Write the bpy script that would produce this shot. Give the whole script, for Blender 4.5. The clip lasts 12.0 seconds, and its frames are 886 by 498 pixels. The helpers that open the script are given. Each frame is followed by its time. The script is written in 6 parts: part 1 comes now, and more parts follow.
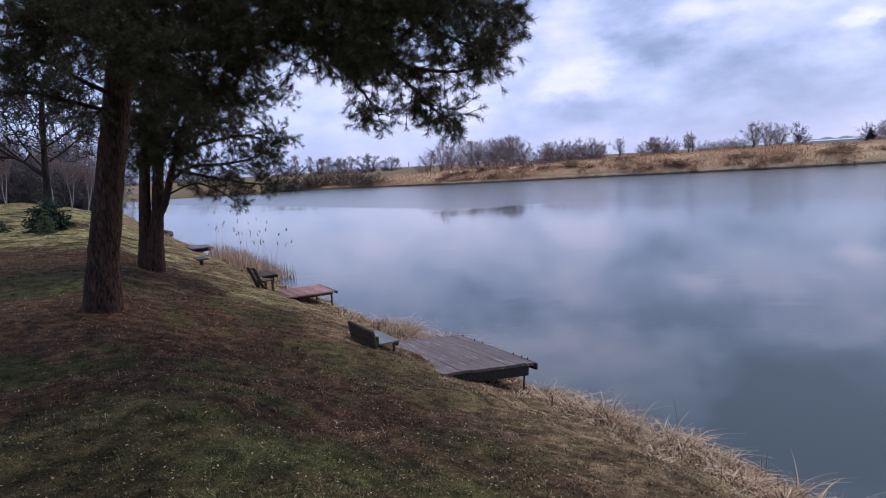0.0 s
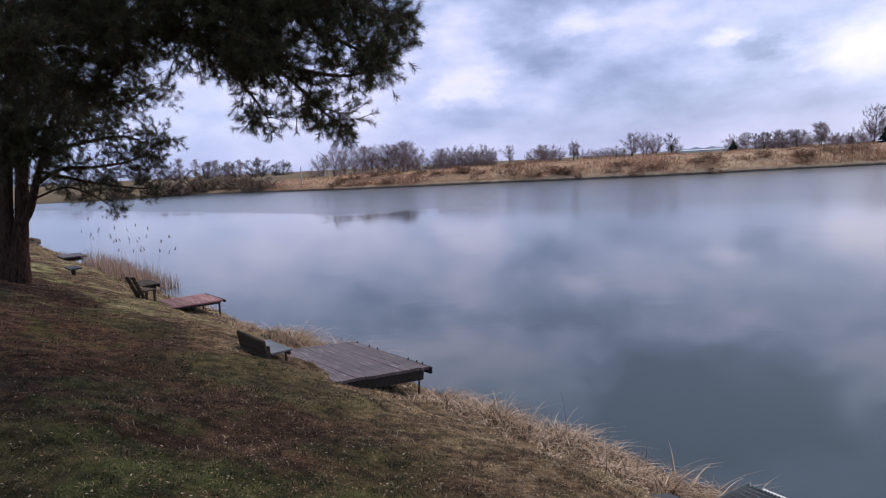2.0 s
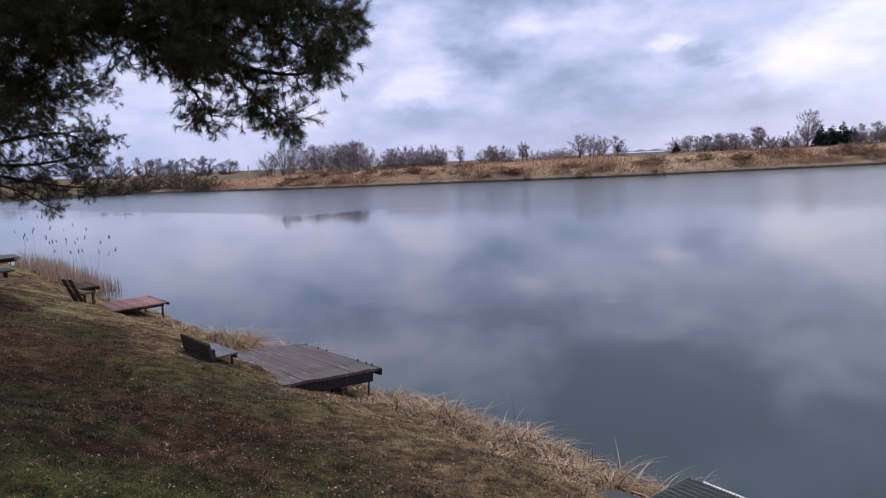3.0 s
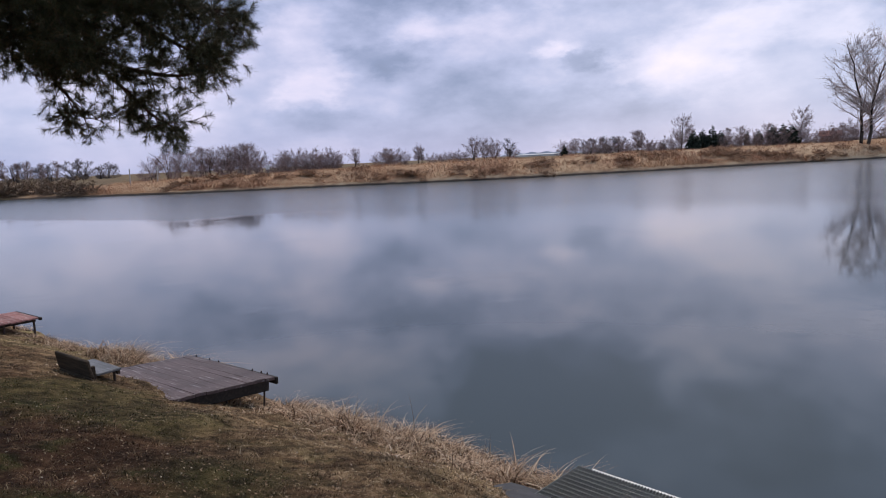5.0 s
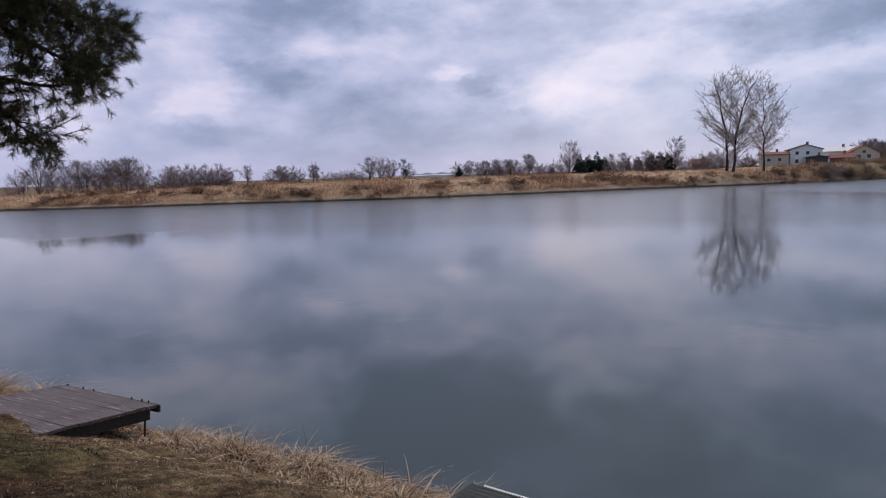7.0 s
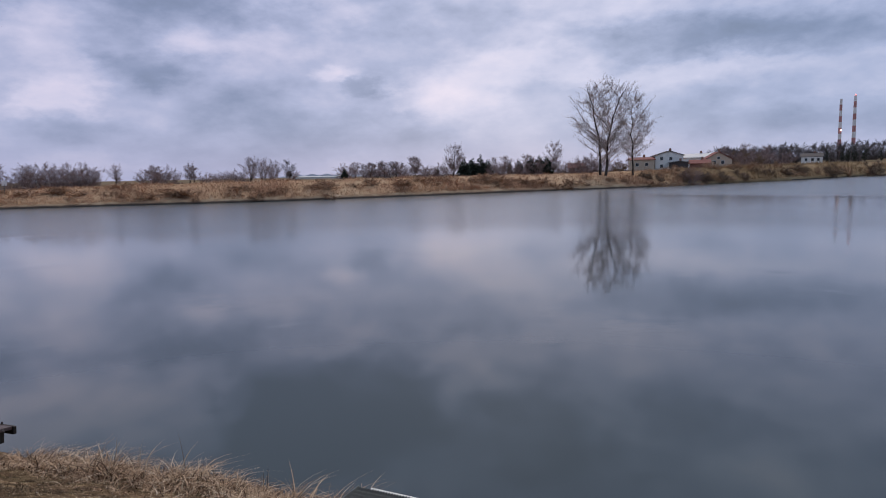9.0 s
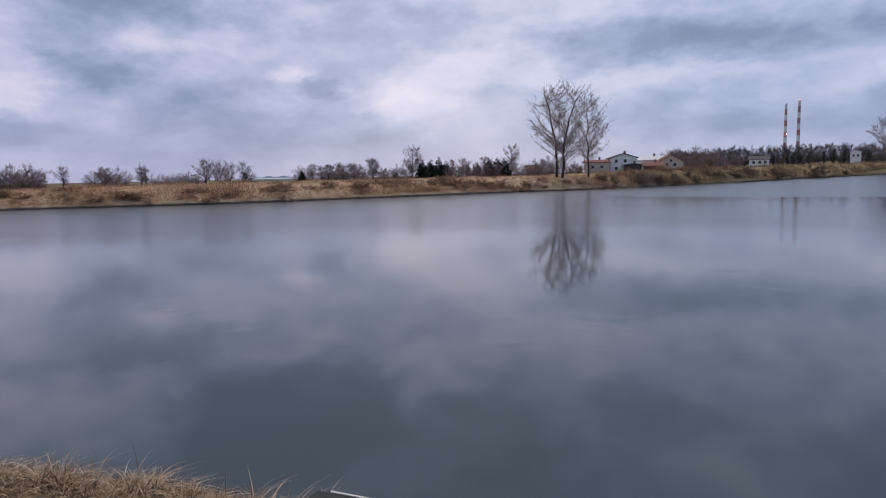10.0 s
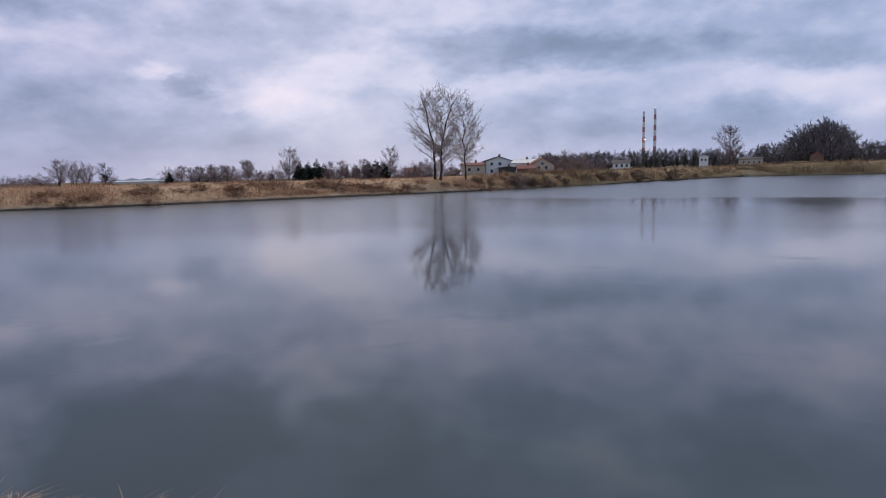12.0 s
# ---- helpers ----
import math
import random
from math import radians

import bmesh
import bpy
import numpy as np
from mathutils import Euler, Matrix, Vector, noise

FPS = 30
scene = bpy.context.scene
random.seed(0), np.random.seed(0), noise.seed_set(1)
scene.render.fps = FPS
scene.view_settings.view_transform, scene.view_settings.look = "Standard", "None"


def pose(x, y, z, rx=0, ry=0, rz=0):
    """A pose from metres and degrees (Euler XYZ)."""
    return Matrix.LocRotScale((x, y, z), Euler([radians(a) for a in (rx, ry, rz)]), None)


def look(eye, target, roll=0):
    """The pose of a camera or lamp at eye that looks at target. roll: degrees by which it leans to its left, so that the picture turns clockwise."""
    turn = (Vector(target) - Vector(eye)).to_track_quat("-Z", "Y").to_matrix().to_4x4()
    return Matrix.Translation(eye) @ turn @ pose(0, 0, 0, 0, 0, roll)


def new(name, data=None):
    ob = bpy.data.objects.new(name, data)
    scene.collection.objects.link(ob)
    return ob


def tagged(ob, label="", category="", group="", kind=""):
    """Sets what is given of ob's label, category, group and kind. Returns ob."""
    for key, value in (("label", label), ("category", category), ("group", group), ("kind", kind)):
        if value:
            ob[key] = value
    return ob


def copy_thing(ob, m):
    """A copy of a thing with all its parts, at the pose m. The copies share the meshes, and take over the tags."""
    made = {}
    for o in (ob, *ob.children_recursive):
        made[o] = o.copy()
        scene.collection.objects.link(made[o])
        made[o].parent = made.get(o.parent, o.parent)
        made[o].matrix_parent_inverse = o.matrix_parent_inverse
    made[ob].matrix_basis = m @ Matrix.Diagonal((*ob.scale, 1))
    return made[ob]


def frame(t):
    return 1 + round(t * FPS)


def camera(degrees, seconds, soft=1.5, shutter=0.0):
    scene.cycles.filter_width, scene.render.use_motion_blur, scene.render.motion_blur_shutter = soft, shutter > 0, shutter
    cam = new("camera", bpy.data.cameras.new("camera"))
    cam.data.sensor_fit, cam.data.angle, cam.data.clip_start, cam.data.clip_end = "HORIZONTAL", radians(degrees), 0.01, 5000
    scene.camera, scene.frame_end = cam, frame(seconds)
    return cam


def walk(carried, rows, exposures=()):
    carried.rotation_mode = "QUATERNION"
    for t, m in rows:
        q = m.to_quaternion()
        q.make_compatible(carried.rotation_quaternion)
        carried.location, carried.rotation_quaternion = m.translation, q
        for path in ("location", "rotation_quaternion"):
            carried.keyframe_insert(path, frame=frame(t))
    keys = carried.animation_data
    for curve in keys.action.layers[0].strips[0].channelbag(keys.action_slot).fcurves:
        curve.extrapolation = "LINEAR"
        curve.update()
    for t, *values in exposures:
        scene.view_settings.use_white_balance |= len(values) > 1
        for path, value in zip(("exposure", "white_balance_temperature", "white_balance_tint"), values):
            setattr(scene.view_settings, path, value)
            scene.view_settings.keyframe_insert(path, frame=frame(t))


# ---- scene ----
cam = camera(67.48, 12.0, soft=1.05)
ROWS = [
    (0.0, -0.000, 0.000, 3.800, 82.74, 3.58, -0.46),
    (0.5, -0.001, -0.001, 3.799, 82.69, 3.48, -3.02),
    (1.0, -0.000, -0.001, 3.798, 82.67, 3.14, -5.31),
    (1.5, 0.004, 0.001, 3.798, 82.64, 3.10, -7.39),
    (2.0, 0.013, 0.005, 3.800, 82.67, 3.01, -9.56),
    (2.5, 0.024, 0.008, 3.803, 82.77, 2.96, -11.27),
    (3.0, 0.033, 0.007, 3.806, 82.48, 2.59, -13.79),
    (5.0, 0.056, -0.043, 3.825, 82.27, 2.72, -22.69),
    (5.5, 0.056, -0.058, 3.829, 82.91, 2.29, -25.07),
    (6.0, 0.056, -0.072, 3.833, 83.41, 1.85, -27.62),
    (6.5, 0.057, -0.087, 3.837, 83.72, 1.66, -29.79),
    (7.0, 0.058, -0.101, 3.842, 83.63, 1.59, -31.57),
    (9.0, 0.057, -0.156, 3.856, 83.57, 1.16, -41.34),
    (9.5, 0.043, -0.174, 3.857, 83.67, 1.05, -42.93),
    (10.0, 0.025, -0.191, 3.857, 83.67, 1.13, -44.90),
    (10.5, 0.003, -0.208, 3.855, 83.90, 0.67, -46.99),
    (11.0, -0.023, -0.224, 3.850, 83.88, 1.59, -49.22),
    (11.5, -0.049, -0.240, 3.846, 83.45, 1.31, -51.29),
    (12.0, -0.075, -0.257, 3.841, 83.68, 1.08, -55.26),
]
walk(cam, [(t, pose(x, y, z, rx, ry, rz)) for t, x, y, z, rx, ry, rz in ROWS],
     [(0.0, 0.54, 5950, 10), (1.5, 0.49, 6100, 10), (3.0, 0.42, 6320, 10), (5.5, 0.28, 6580, 10), (7.0, 0.15, 6560, 10), (9.0, 0.05, 6520, 10), (12.0, 0.09, 6520, 10)])

# ---- world and light ----
AZ_GLOW = 47.0
world = bpy.data.worlds.new("sky")
scene.world = world
world.use_nodes = True
wt = world.node_tree
wt.nodes.clear()


class Net:
    """Short hand for node trees."""

    def __init__(self, tree):
        self.t = tree

    def n(self, kind, **kw):
        nd = self.t.nodes.new(kind)
        for k, v in kw.items():
            if k in nd.inputs:
                nd.inputs[k].default_value = v
        return nd

    def link(self, a, b):
        self.t.links.new(a, b)

    def put(self, sock, v):
        if isinstance(v, bpy.types.NodeSocket):
            self.t.links.new(v, sock)
        elif v is not None:
            sock.default_value = v

    def math(self, op, a, b=None, c=None, clamp=False):
        nd = self.t.nodes.new("ShaderNodeMath")
        nd.operation = op
        nd.use_clamp = clamp
        for i, v in enumerate((a, b, c)):
            self.put(nd.inputs[i], v)
        return nd.outputs[0]

    def vmath(self, op, a, b=None):
        nd = self.t.nodes.new("ShaderNodeVectorMath")
        nd.operation = op
        self.put(nd.inputs[0], a)
        self.put(nd.inputs[1], b)
        return nd

    def noise(self, vec, scale, detail=4.0, rough=0.55, dist=0.0):
        nd = self.t.nodes.new("ShaderNodeTexNoise")
        if vec is not None:
            self.t.links.new(vec, nd.inputs["Vector"])
        nd.inputs["Scale"].default_value = scale
        nd.inputs["Detail"].default_value = detail
        nd.inputs["Roughness"].default_value = rough
        nd.inputs["Distortion"].default_value = dist
        return nd.outputs["Fac"]

    def ramp(self, fac, stops, mode="LINEAR"):
        nd = self.t.nodes.new("ShaderNodeValToRGB")
        nd.color_ramp.interpolation = mode
        el = nd.color_ramp.elements
        while len(el) < len(stops):
            el.new(0.5)
        for e, (p, c) in zip(el, stops):
            e.position = p
            e.color = (*c, 1.0) if len(c) == 3 else c
        self.put(nd.inputs["Fac"], fac)
        return nd.outputs["Color"]

    def mix(self, fac, a, b, blend="MIX"):
        nd = self.t.nodes.new("ShaderNodeMix")
        nd.data_type = "RGBA"
        nd.blend_type = blend
        self.put(nd.inputs[0], fac)
        for s, v in ((nd.inputs[6], a), (nd.inputs[7], b)):
            self.put(s, (*v, 1.0) if isinstance(v, tuple) and len(v) == 3 else v)
        return nd.outputs[2]

    def range(self, v, a, b, c=0.0, d=1.0, smooth=True):
        nd = self.t.nodes.new("ShaderNodeMapRange")
        nd.interpolation_type = "SMOOTHSTEP" if smooth else "LINEAR"
        self.put(nd.inputs[0], v)
        for i, x in enumerate((a, b, c, d)):
            nd.inputs[i + 1].default_value = x
        return nd.outputs[0]


def compass(az, el):
    a, e = radians(az), radians(el)
    return (math.sin(a) * math.cos(e), math.cos(a) * math.cos(e), math.sin(e))


W = Net(wt)
coord = W.n("ShaderNodeTexCoord").outputs["Generated"]
sep = W.n("ShaderNodeSeparateXYZ")
W.link(coord, sep.inputs[0])
up = W.math("MAXIMUM", sep.outputs["Z"], 0.0)
inv = W.math("DIVIDE", 1.0, W.math("ADD", up, 0.32))
flat = W.n("ShaderNodeCombineXYZ")
W.link(W.math("MULTIPLY", sep.outputs["X"], inv), flat.inputs[0])
W.link(W.math("MULTIPLY", sep.outputs["Y"], inv), flat.inputs[1])
flat.inputs[2].default_value = 0.7
# a deck of cloud seen in perspective: large masses, billows, and fine edges
big = W.noise(flat.outputs[0], 0.9, 2.0, 0.5, 0.2)
mid = W.noise(flat.outputs[0], 2.6, 3.0, 0.45, 0.0)
heap_at = W.vmath("MULTIPLY", coord, (1.0, 1.0, 2.1)).outputs[0]
heap = W.noise(heap_at, 8.0, 5.0, 0.52, 0.0)
dens = W.math("ADD", W.math("MULTIPLY", W.math("SUBTRACT", mid, 0.5), 0.09), W.math("MULTIPLY", W.math("SUBTRACT", heap, 0.5), 0.22))
dens = W.math("ADD", dens, W.math("MULTIPLY", W.math("SUBTRACT", big, 0.5), 0.05))
# the deck thickens overhead
dens = W.math("ADD", dens, W.range(sep.outputs["Z"], 0.16, 0.46, 0.48, 0.59))
# the billows also shift the outlines of the named masses
shift = W.n("ShaderNodeTexNoise")
W.link(heap_at, shift.inputs["Vector"])
shift.inputs["Scale"].default_value, shift.inputs["Detail"].default_value = 5.5, 7.0
shift.inputs["Roughness"].default_value = 0.60
warp = W.vmath("SUBTRACT", shift.outputs["Color"], (0.5, 0.5, 0.5)).outputs[0]
wsc = W.vmath("SCALE", warp)
wsc.inputs["Scale"].default_value = 0.26
bent = W.vmath("ADD", coord, W.vmath("MULTIPLY", wsc.outputs[0], (1.0, 1.0, 0.45)).outputs[0]).outputs[0]


def mass(az, el, wide, high, firm=0.3):
    """1 in the middle of a cloud mass of that many degrees, 0 outside it."""
    c = Vector(compass(az, el))
    d = W.vmath("SUBTRACT", bent, tuple(c)).outputs[0]
    side = Vector((math.cos(radians(az)), -math.sin(radians(az)), 0))
    s = W.vmath("DOT_PRODUCT", d, tuple(side / radians(wide))).outputs["Value"]
    z = W.vmath("DOT_PRODUCT", d, (0, 0, 1 / radians(high))).outputs["Value"]
    f = W.vmath("DOT_PRODUCT", d, tuple(side.cross(Vector((0, 0, 1))) / radians(60))).outputs["Value"]
    v = W.n("ShaderNodeCombineXYZ")
    W.link(s, v.inputs[0])
    W.link(z, v.inputs[1])
    W.link(f, v.inputs[2])
    return W.range(W.vmath("LENGTH", v.outputs[0]).outputs["Value"], 1.0, firm)


# azimuth, elevation, half width and half height of the masses, how much they darken, and how firm they are
BRIGHT = ((42.5, 6.4, 6.5, 2.8, -0.14, 0.1), (49.5, 9.0, 8.0, 2.0, -0.12, 0.2), (62, 7.6, 9, 1.4, -0.07, 0.2), (85, 6.2, 8, 1.8, -0.10, 0.2), (32, 8.8, 2.0, 1.0, -0.09, 0.2),
          (11.0, 6.2, 2.8, 1.6, -0.10, 0.2), (10.3, 10.2, 3.2, 2.6, -0.05, 0.2), (54, 12.8, 9, 1.8, -0.07, 0.2), (-6, 6, 12, 6.0, -0.07, 0.1), (24.5, 11.2, 5, 1.6, -0.06, 0.2))
DARK = ((35, 7.7, 2.4, 1.1, 0.11, 0.2), (26, 5.6, 7.5, 2.4, 0.09, 0.1), (32, 2.2, 14, 1.7, 0.08, 0.1), (17.5, 9.0, 4.8, 2.0, 0.13, 0.2), (16, 3.2, 8, 1.8, 0.07, 0.1), (65, 10.0, 15, 1.9, 0.13, 0.1), (71, 3.8, 15, 1.8, 0.08, 0.1),
        (82, 9.0, 8, 1.4, 0.06, 0.2), (21, 13.0, 8, 2.2, 0.10, 0.2), (33, 4.2, 8, 1.5, 0.07, 0.1), (3, 12.2, 5.5, 2.2, 0.10, 0.2))
OVERHEAD = ((32, 20.0, 9.0, 4.8, 0.20, 0.5), (42, 18.5, 2.8, 3.0, -0.07, 0.2), (49, 22, 6, 4.0, 0.14, 0.4), (45, 15.2, 5, 2.2, -0.04, 0.2), (58, 16, 8, 2.5, -0.09, 0.2), (84, 15, 7, 2.6, -0.10, 0.2), (64, 20, 7, 1.8, 0.08, 0.3),
            (70, 24, 6, 2.6, -0.10, 0.2), (83, 21, 7, 2.8, 0.09, 0.3), (24, 19.5, 4.0, 4.0, 0.10, 0.3), (8, 17.2, 14, 3.2, -0.14, 0.2), (22, 26, 10, 3.4, 0.11, 0.3), (54, 25, 6, 3, 0.07, 0.3), (31, 13.6, 5, 1.6, -0.08, 0.2))
for az, el, wide, high, amount, firm in BRIGHT + DARK + OVERHEAD:
    dens = W.math("ADD", dens, W.math("MULTIPLY", mass(az, el, wide * 1.3, high * 1.3, firm), amount))
# smaller heaps break up the deck overhead
small = W.math("SUBTRACT", W.noise(heap_at, 15.0, 5.0, 0.55), 0.5)
dens = W.math("ADD", dens, W.math("MULTIPLY", small, W.range(sep.outputs["Z"], 0.10, 0.26, 0.16, 0.26)))
cloud = W.ramp(dens, [(0.27, (0.79, 0.745, 0.885)), (0.40, (0.56, 0.59, 0.785)), (0.50, (0.375, 0.44, 0.65)), (0.61, (0.225, 0.290, 0.46)), (0.76, (0.125, 0.175, 0.27))])
# the deck turns from violet low down to grey-green overhead
over = W.range(sep.outputs["Z"], 0.24, 0.45)
cloud = W.mix(over, cloud, W.mix(1.0, cloud, (0.94, 1.03, 0.92), "MULTIPLY"))
low = W.range(sep.outputs["Z"], 0.085, 0.0)
cloud = W.mix(W.math("MULTIPLY", low, 0.6), cloud, (0.375, 0.41, 0.62))
glow = mass(12.0, 8.0, 46, 24, 0.1)
cloud = W.mix(W.math("MULTIPLY", glow, 0.40), cloud, W.mix(1.0, cloud, (1.14, 0.98, 0.97), "MULTIPLY"))
sky = W.n("ShaderNodeTexSky")
sky.sky_type = "NISHITA"
sky.sun_disc = False
sky.sun_elevation, sky.sun_rotation = radians(20.0), radians(AZ_GLOW)
sky_dim = W.mix(1.0, sky.outputs[0], (0.06, 0.06, 0.06), "MULTIPLY")
both = W.mix(0.95, sky_dim, cloud)
bg = W.n("ShaderNodeBackground", Strength=1.0)
W.link(both, bg.inputs["Color"])
W.link(bg.outputs[0], W.n("ShaderNodeOutputWorld").inputs[0])

sun = new("sun", bpy.data.lights.new("sun", "SUN"))
sun.data.energy, sun.data.angle, sun.data.color = 1.5, radians(40), (1.0, 0.84, 0.72)
sun.matrix_world = look(Vector(compass(AZ_GLOW, 52.0)) * 50, (0, 0, 0))
scene.view_settings.exposure = 0.0


# ---- materials ----
def material(name, rough=0.9, metal=0.0, spec=0.3):
    m = bpy.data.materials.new(name)
    m.use_nodes = True
    t = Net(m.node_tree)
    b = m.node_tree.nodes["Principled BSDF"]
    b.inputs["Roughness"].default_value = rough
    b.inputs["Metallic"].default_value = metal
    b.inputs["Specular IOR Level"].default_value = spec
    return m, t, b


def where(t, kind="Object"):
    return t.n("ShaderNodeTexCoord").outputs[kind]


def place(t):
    return t.n("ShaderNodeNewGeometry").outputs["Position"]


def island(t):
    return t.n("ShaderNodeNewGeometry").outputs["Random Per Island"]


def bump(t, b, height, strength=0.3, dist=0.02):
    nd = t.n("ShaderNodeBump", Strength=strength, Distance=dist)
    t.link(height, nd.inputs["Height"])
    t.link(nd.outputs[0], b.inputs["Normal"])


def litter_shade_zone(t, p):
    """1 where fallen needles and leaves smother the turf under the pines and where pine shade is painted in, 0 out on
    the open lawn.
    """
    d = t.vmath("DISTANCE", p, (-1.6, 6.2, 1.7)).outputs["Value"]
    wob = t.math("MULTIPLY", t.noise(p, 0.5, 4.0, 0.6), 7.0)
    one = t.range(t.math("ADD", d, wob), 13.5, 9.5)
    # a second patch further left paints in the shade beneath unseen pines
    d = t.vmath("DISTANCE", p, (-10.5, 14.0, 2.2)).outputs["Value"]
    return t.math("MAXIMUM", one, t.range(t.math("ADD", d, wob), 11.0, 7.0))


LUSH = (((-1.2, 8.6, 1.25), 0.8), ((-0.4, 7.7, 1.15), 0.5), ((-2.3, 3.9, 2.1), 0.9), ((-1.4, 3.8, 2.0), 0.6), ((0.1, 4.4, 1.7), 0.3), ((0.3, 5.4, 1.3), 0.2), ((-3.2, 11.5, 1.7), 0.5), ((-7.4, 12.0, 2.1), 1.4))


def lush(t, p):
    """1 in the patches of stronger grass by the bench and beside the path."""
    v = None
    for c, r in LUSH:
        d = t.vmath("DISTANCE", p, c).outputs["Value"]
        k = t.range(t.math("ADD", d, t.math("MULTIPLY", t.noise(p, 2.2, 4.0, 0.6), 1.2)), r + 1.4, r + 0.6)
        v = k if v is None else t.math("MAXIMUM", v, k)
    return v


def olive_slope(t, p):
    """1 on the mown slope below the houses, 0 along the straw-coloured bank."""
    sp = t.n("ShaderNodeSeparateXYZ")
    t.link(p, sp.inputs[0])
    x = t.math("ADD", sp.outputs["X"], t.math("MULTIPLY", t.noise(p, 0.05, 4.0, 0.6), 60.0))
    return t.range(x, 160.0, 205.0, 0.0, 0.8)


def shore_strip(t, p):
    """1 where the turf has dried out along the top of the near shore."""
    s = t.vmath("DOT_PRODUCT", p, (0.867, 0.498, 0.0)).outputs["Value"]
    k = t.range(t.math("ADD", s, t.math("MULTIPLY", t.noise(p, 0.8, 4.0, 0.6), 3.2)), 4.0, 6.5, 0.0, 0.9)
    return t.math("MULTIPLY", k, t.range(t.noise(p, 1.9, 4.0, 0.6), 0.36, 0.58, 0.45, 1.0))


def leafy(name, stops, rough=0.75, green=None, tint=None, tint_scale=0.08):
    """Blades, needles, leaves and twigs: each island of the mesh has its own shade."""
    m, t, b = material(name, rough, spec=0.25)
    c = t.ramp(island(t), stops)
    p = place(t)
    if green:
        n1 = t.noise(p, 1.3, 5.0, 0.65)
        n1 = t.math("ADD", t.math("MULTIPLY", n1, 0.55), t.math("MULTIPLY", t.noise(p, 0.42, 3.0, 0.5), 0.45))
        k = t.range(t.math("SUBTRACT", n1, t.math("MULTIPLY", litter_shade_zone(t, p), 0.07)), 0.45, 0.52)
        zone = litter_shade_zone(t, p)
        # inside the zone the blades' green has shade put into its colour
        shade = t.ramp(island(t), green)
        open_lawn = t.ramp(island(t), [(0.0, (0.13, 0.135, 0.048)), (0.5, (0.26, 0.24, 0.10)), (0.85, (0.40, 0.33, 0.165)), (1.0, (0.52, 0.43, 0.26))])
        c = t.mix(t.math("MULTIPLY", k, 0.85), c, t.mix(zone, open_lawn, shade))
        c = t.mix(shore_strip(t, p), c, t.ramp(island(t), [(0.0, (0.11, 0.07, 0.038)), (0.4, (0.27, 0.185, 0.095)), (0.75, (0.50, 0.36, 0.21)), (0.95, (0.62, 0.48, 0.32)), (1.0, (0.74, 0.62, 0.46))]))
        c = t.mix(t.math("MULTIPLY", lush(t, p), 0.6), c, t.ramp(island(t), [(0.0, (0.026, 0.034, 0.009)), (0.6, (0.064, 0.074, 0.020)), (0.9, (0.125, 0.112, 0.042)), (1.0, (0.26, 0.20, 0.11))]))
        # thin and thick places a hand or two across
        spots = t.math("MULTIPLY", t.range(t.noise(p, 4.2, 5.0, 0.7), 0.34, 0.64, 0.50, 1.45), t.range(t.noise(p, 0.9, 3.0, 0.6), 0.35, 0.65, 0.72, 1.28))
        hv = t.n("ShaderNodeHueSaturation")
        t.link(spots, hv.inputs["Value"])
        t.link(c, hv.inputs["Color"])
        c = hv.outputs[0]
    if tint:
        k = t.range(t.noise(p, tint_scale, 4.0, 0.6), 0.44, 0.57)
        c = t.mix(t.math("MULTIPLY", k, 0.75), c, tint)
        c = t.mix(olive_slope(t, p), c, (0.32, 0.225, 0.125))
    t.link(c, b.inputs["Base Color"])
    return m


def grained(name, a, c, d, rough=0.8, stretch=(1.0, 12.0, 12.0), scale=2.0, bumps=0.5, metal=0.0, worn=None, vary=0.3):
    """Weathered wood: long grain, stains, and a shade for each board."""
    m, t, b = material(name, rough, metal)
    mp = t.n("ShaderNodeMapping")
    t.link(where(t), mp.inputs[0])
    mp.inputs["Scale"].default_value = stretch
    g = t.noise(mp.outputs[0], scale, 6.0, 0.65)
    st = t.noise(where(t), 2.3, 4.0)
    col = t.ramp(g, [(0.3, a), (0.55, c), (0.75, d)])
    col = t.mix(t.range(st, 0.45, 0.7, 0.0, 0.6), col, a)
    rnd = t.n("ShaderNodeObjectInfo").outputs["Random"]
    if worn:
        # pale streaks where the grain has flaked
        mw = t.n("ShaderNodeMapping")
        t.link(where(t), mw.inputs[0])
        mw.inputs["Scale"].default_value = (1.6, 16.0, 16.0)
        t.link(t.vmath("SCALE", t.n("ShaderNodeCombineXYZ", X=7.0, Y=3.0).outputs[0]).outputs[0], mw.inputs["Location"])
        t.link(t.math("MULTIPLY", rnd, 40.0), mw.inputs["Location"].node.inputs["Location"].links[0].from_node.inputs["Scale"])
        fl = t.noise(mw.outputs[0], 1.4, 3.0, 0.55)
        col = t.mix(t.range(fl, 0.60, 0.68, 0.0, 0.75), col, worn)
    hv = t.n("ShaderNodeHueSaturation")
    t.link(t.range(rnd, 0, 1, 1 - vary, 1 + vary, False), hv.inputs["Value"])
    t.link(col, hv.inputs["Color"])
    t.link(hv.outputs[0], b.inputs["Base Color"])
    bump(t, b, g, bumps, 0.01)
    return m


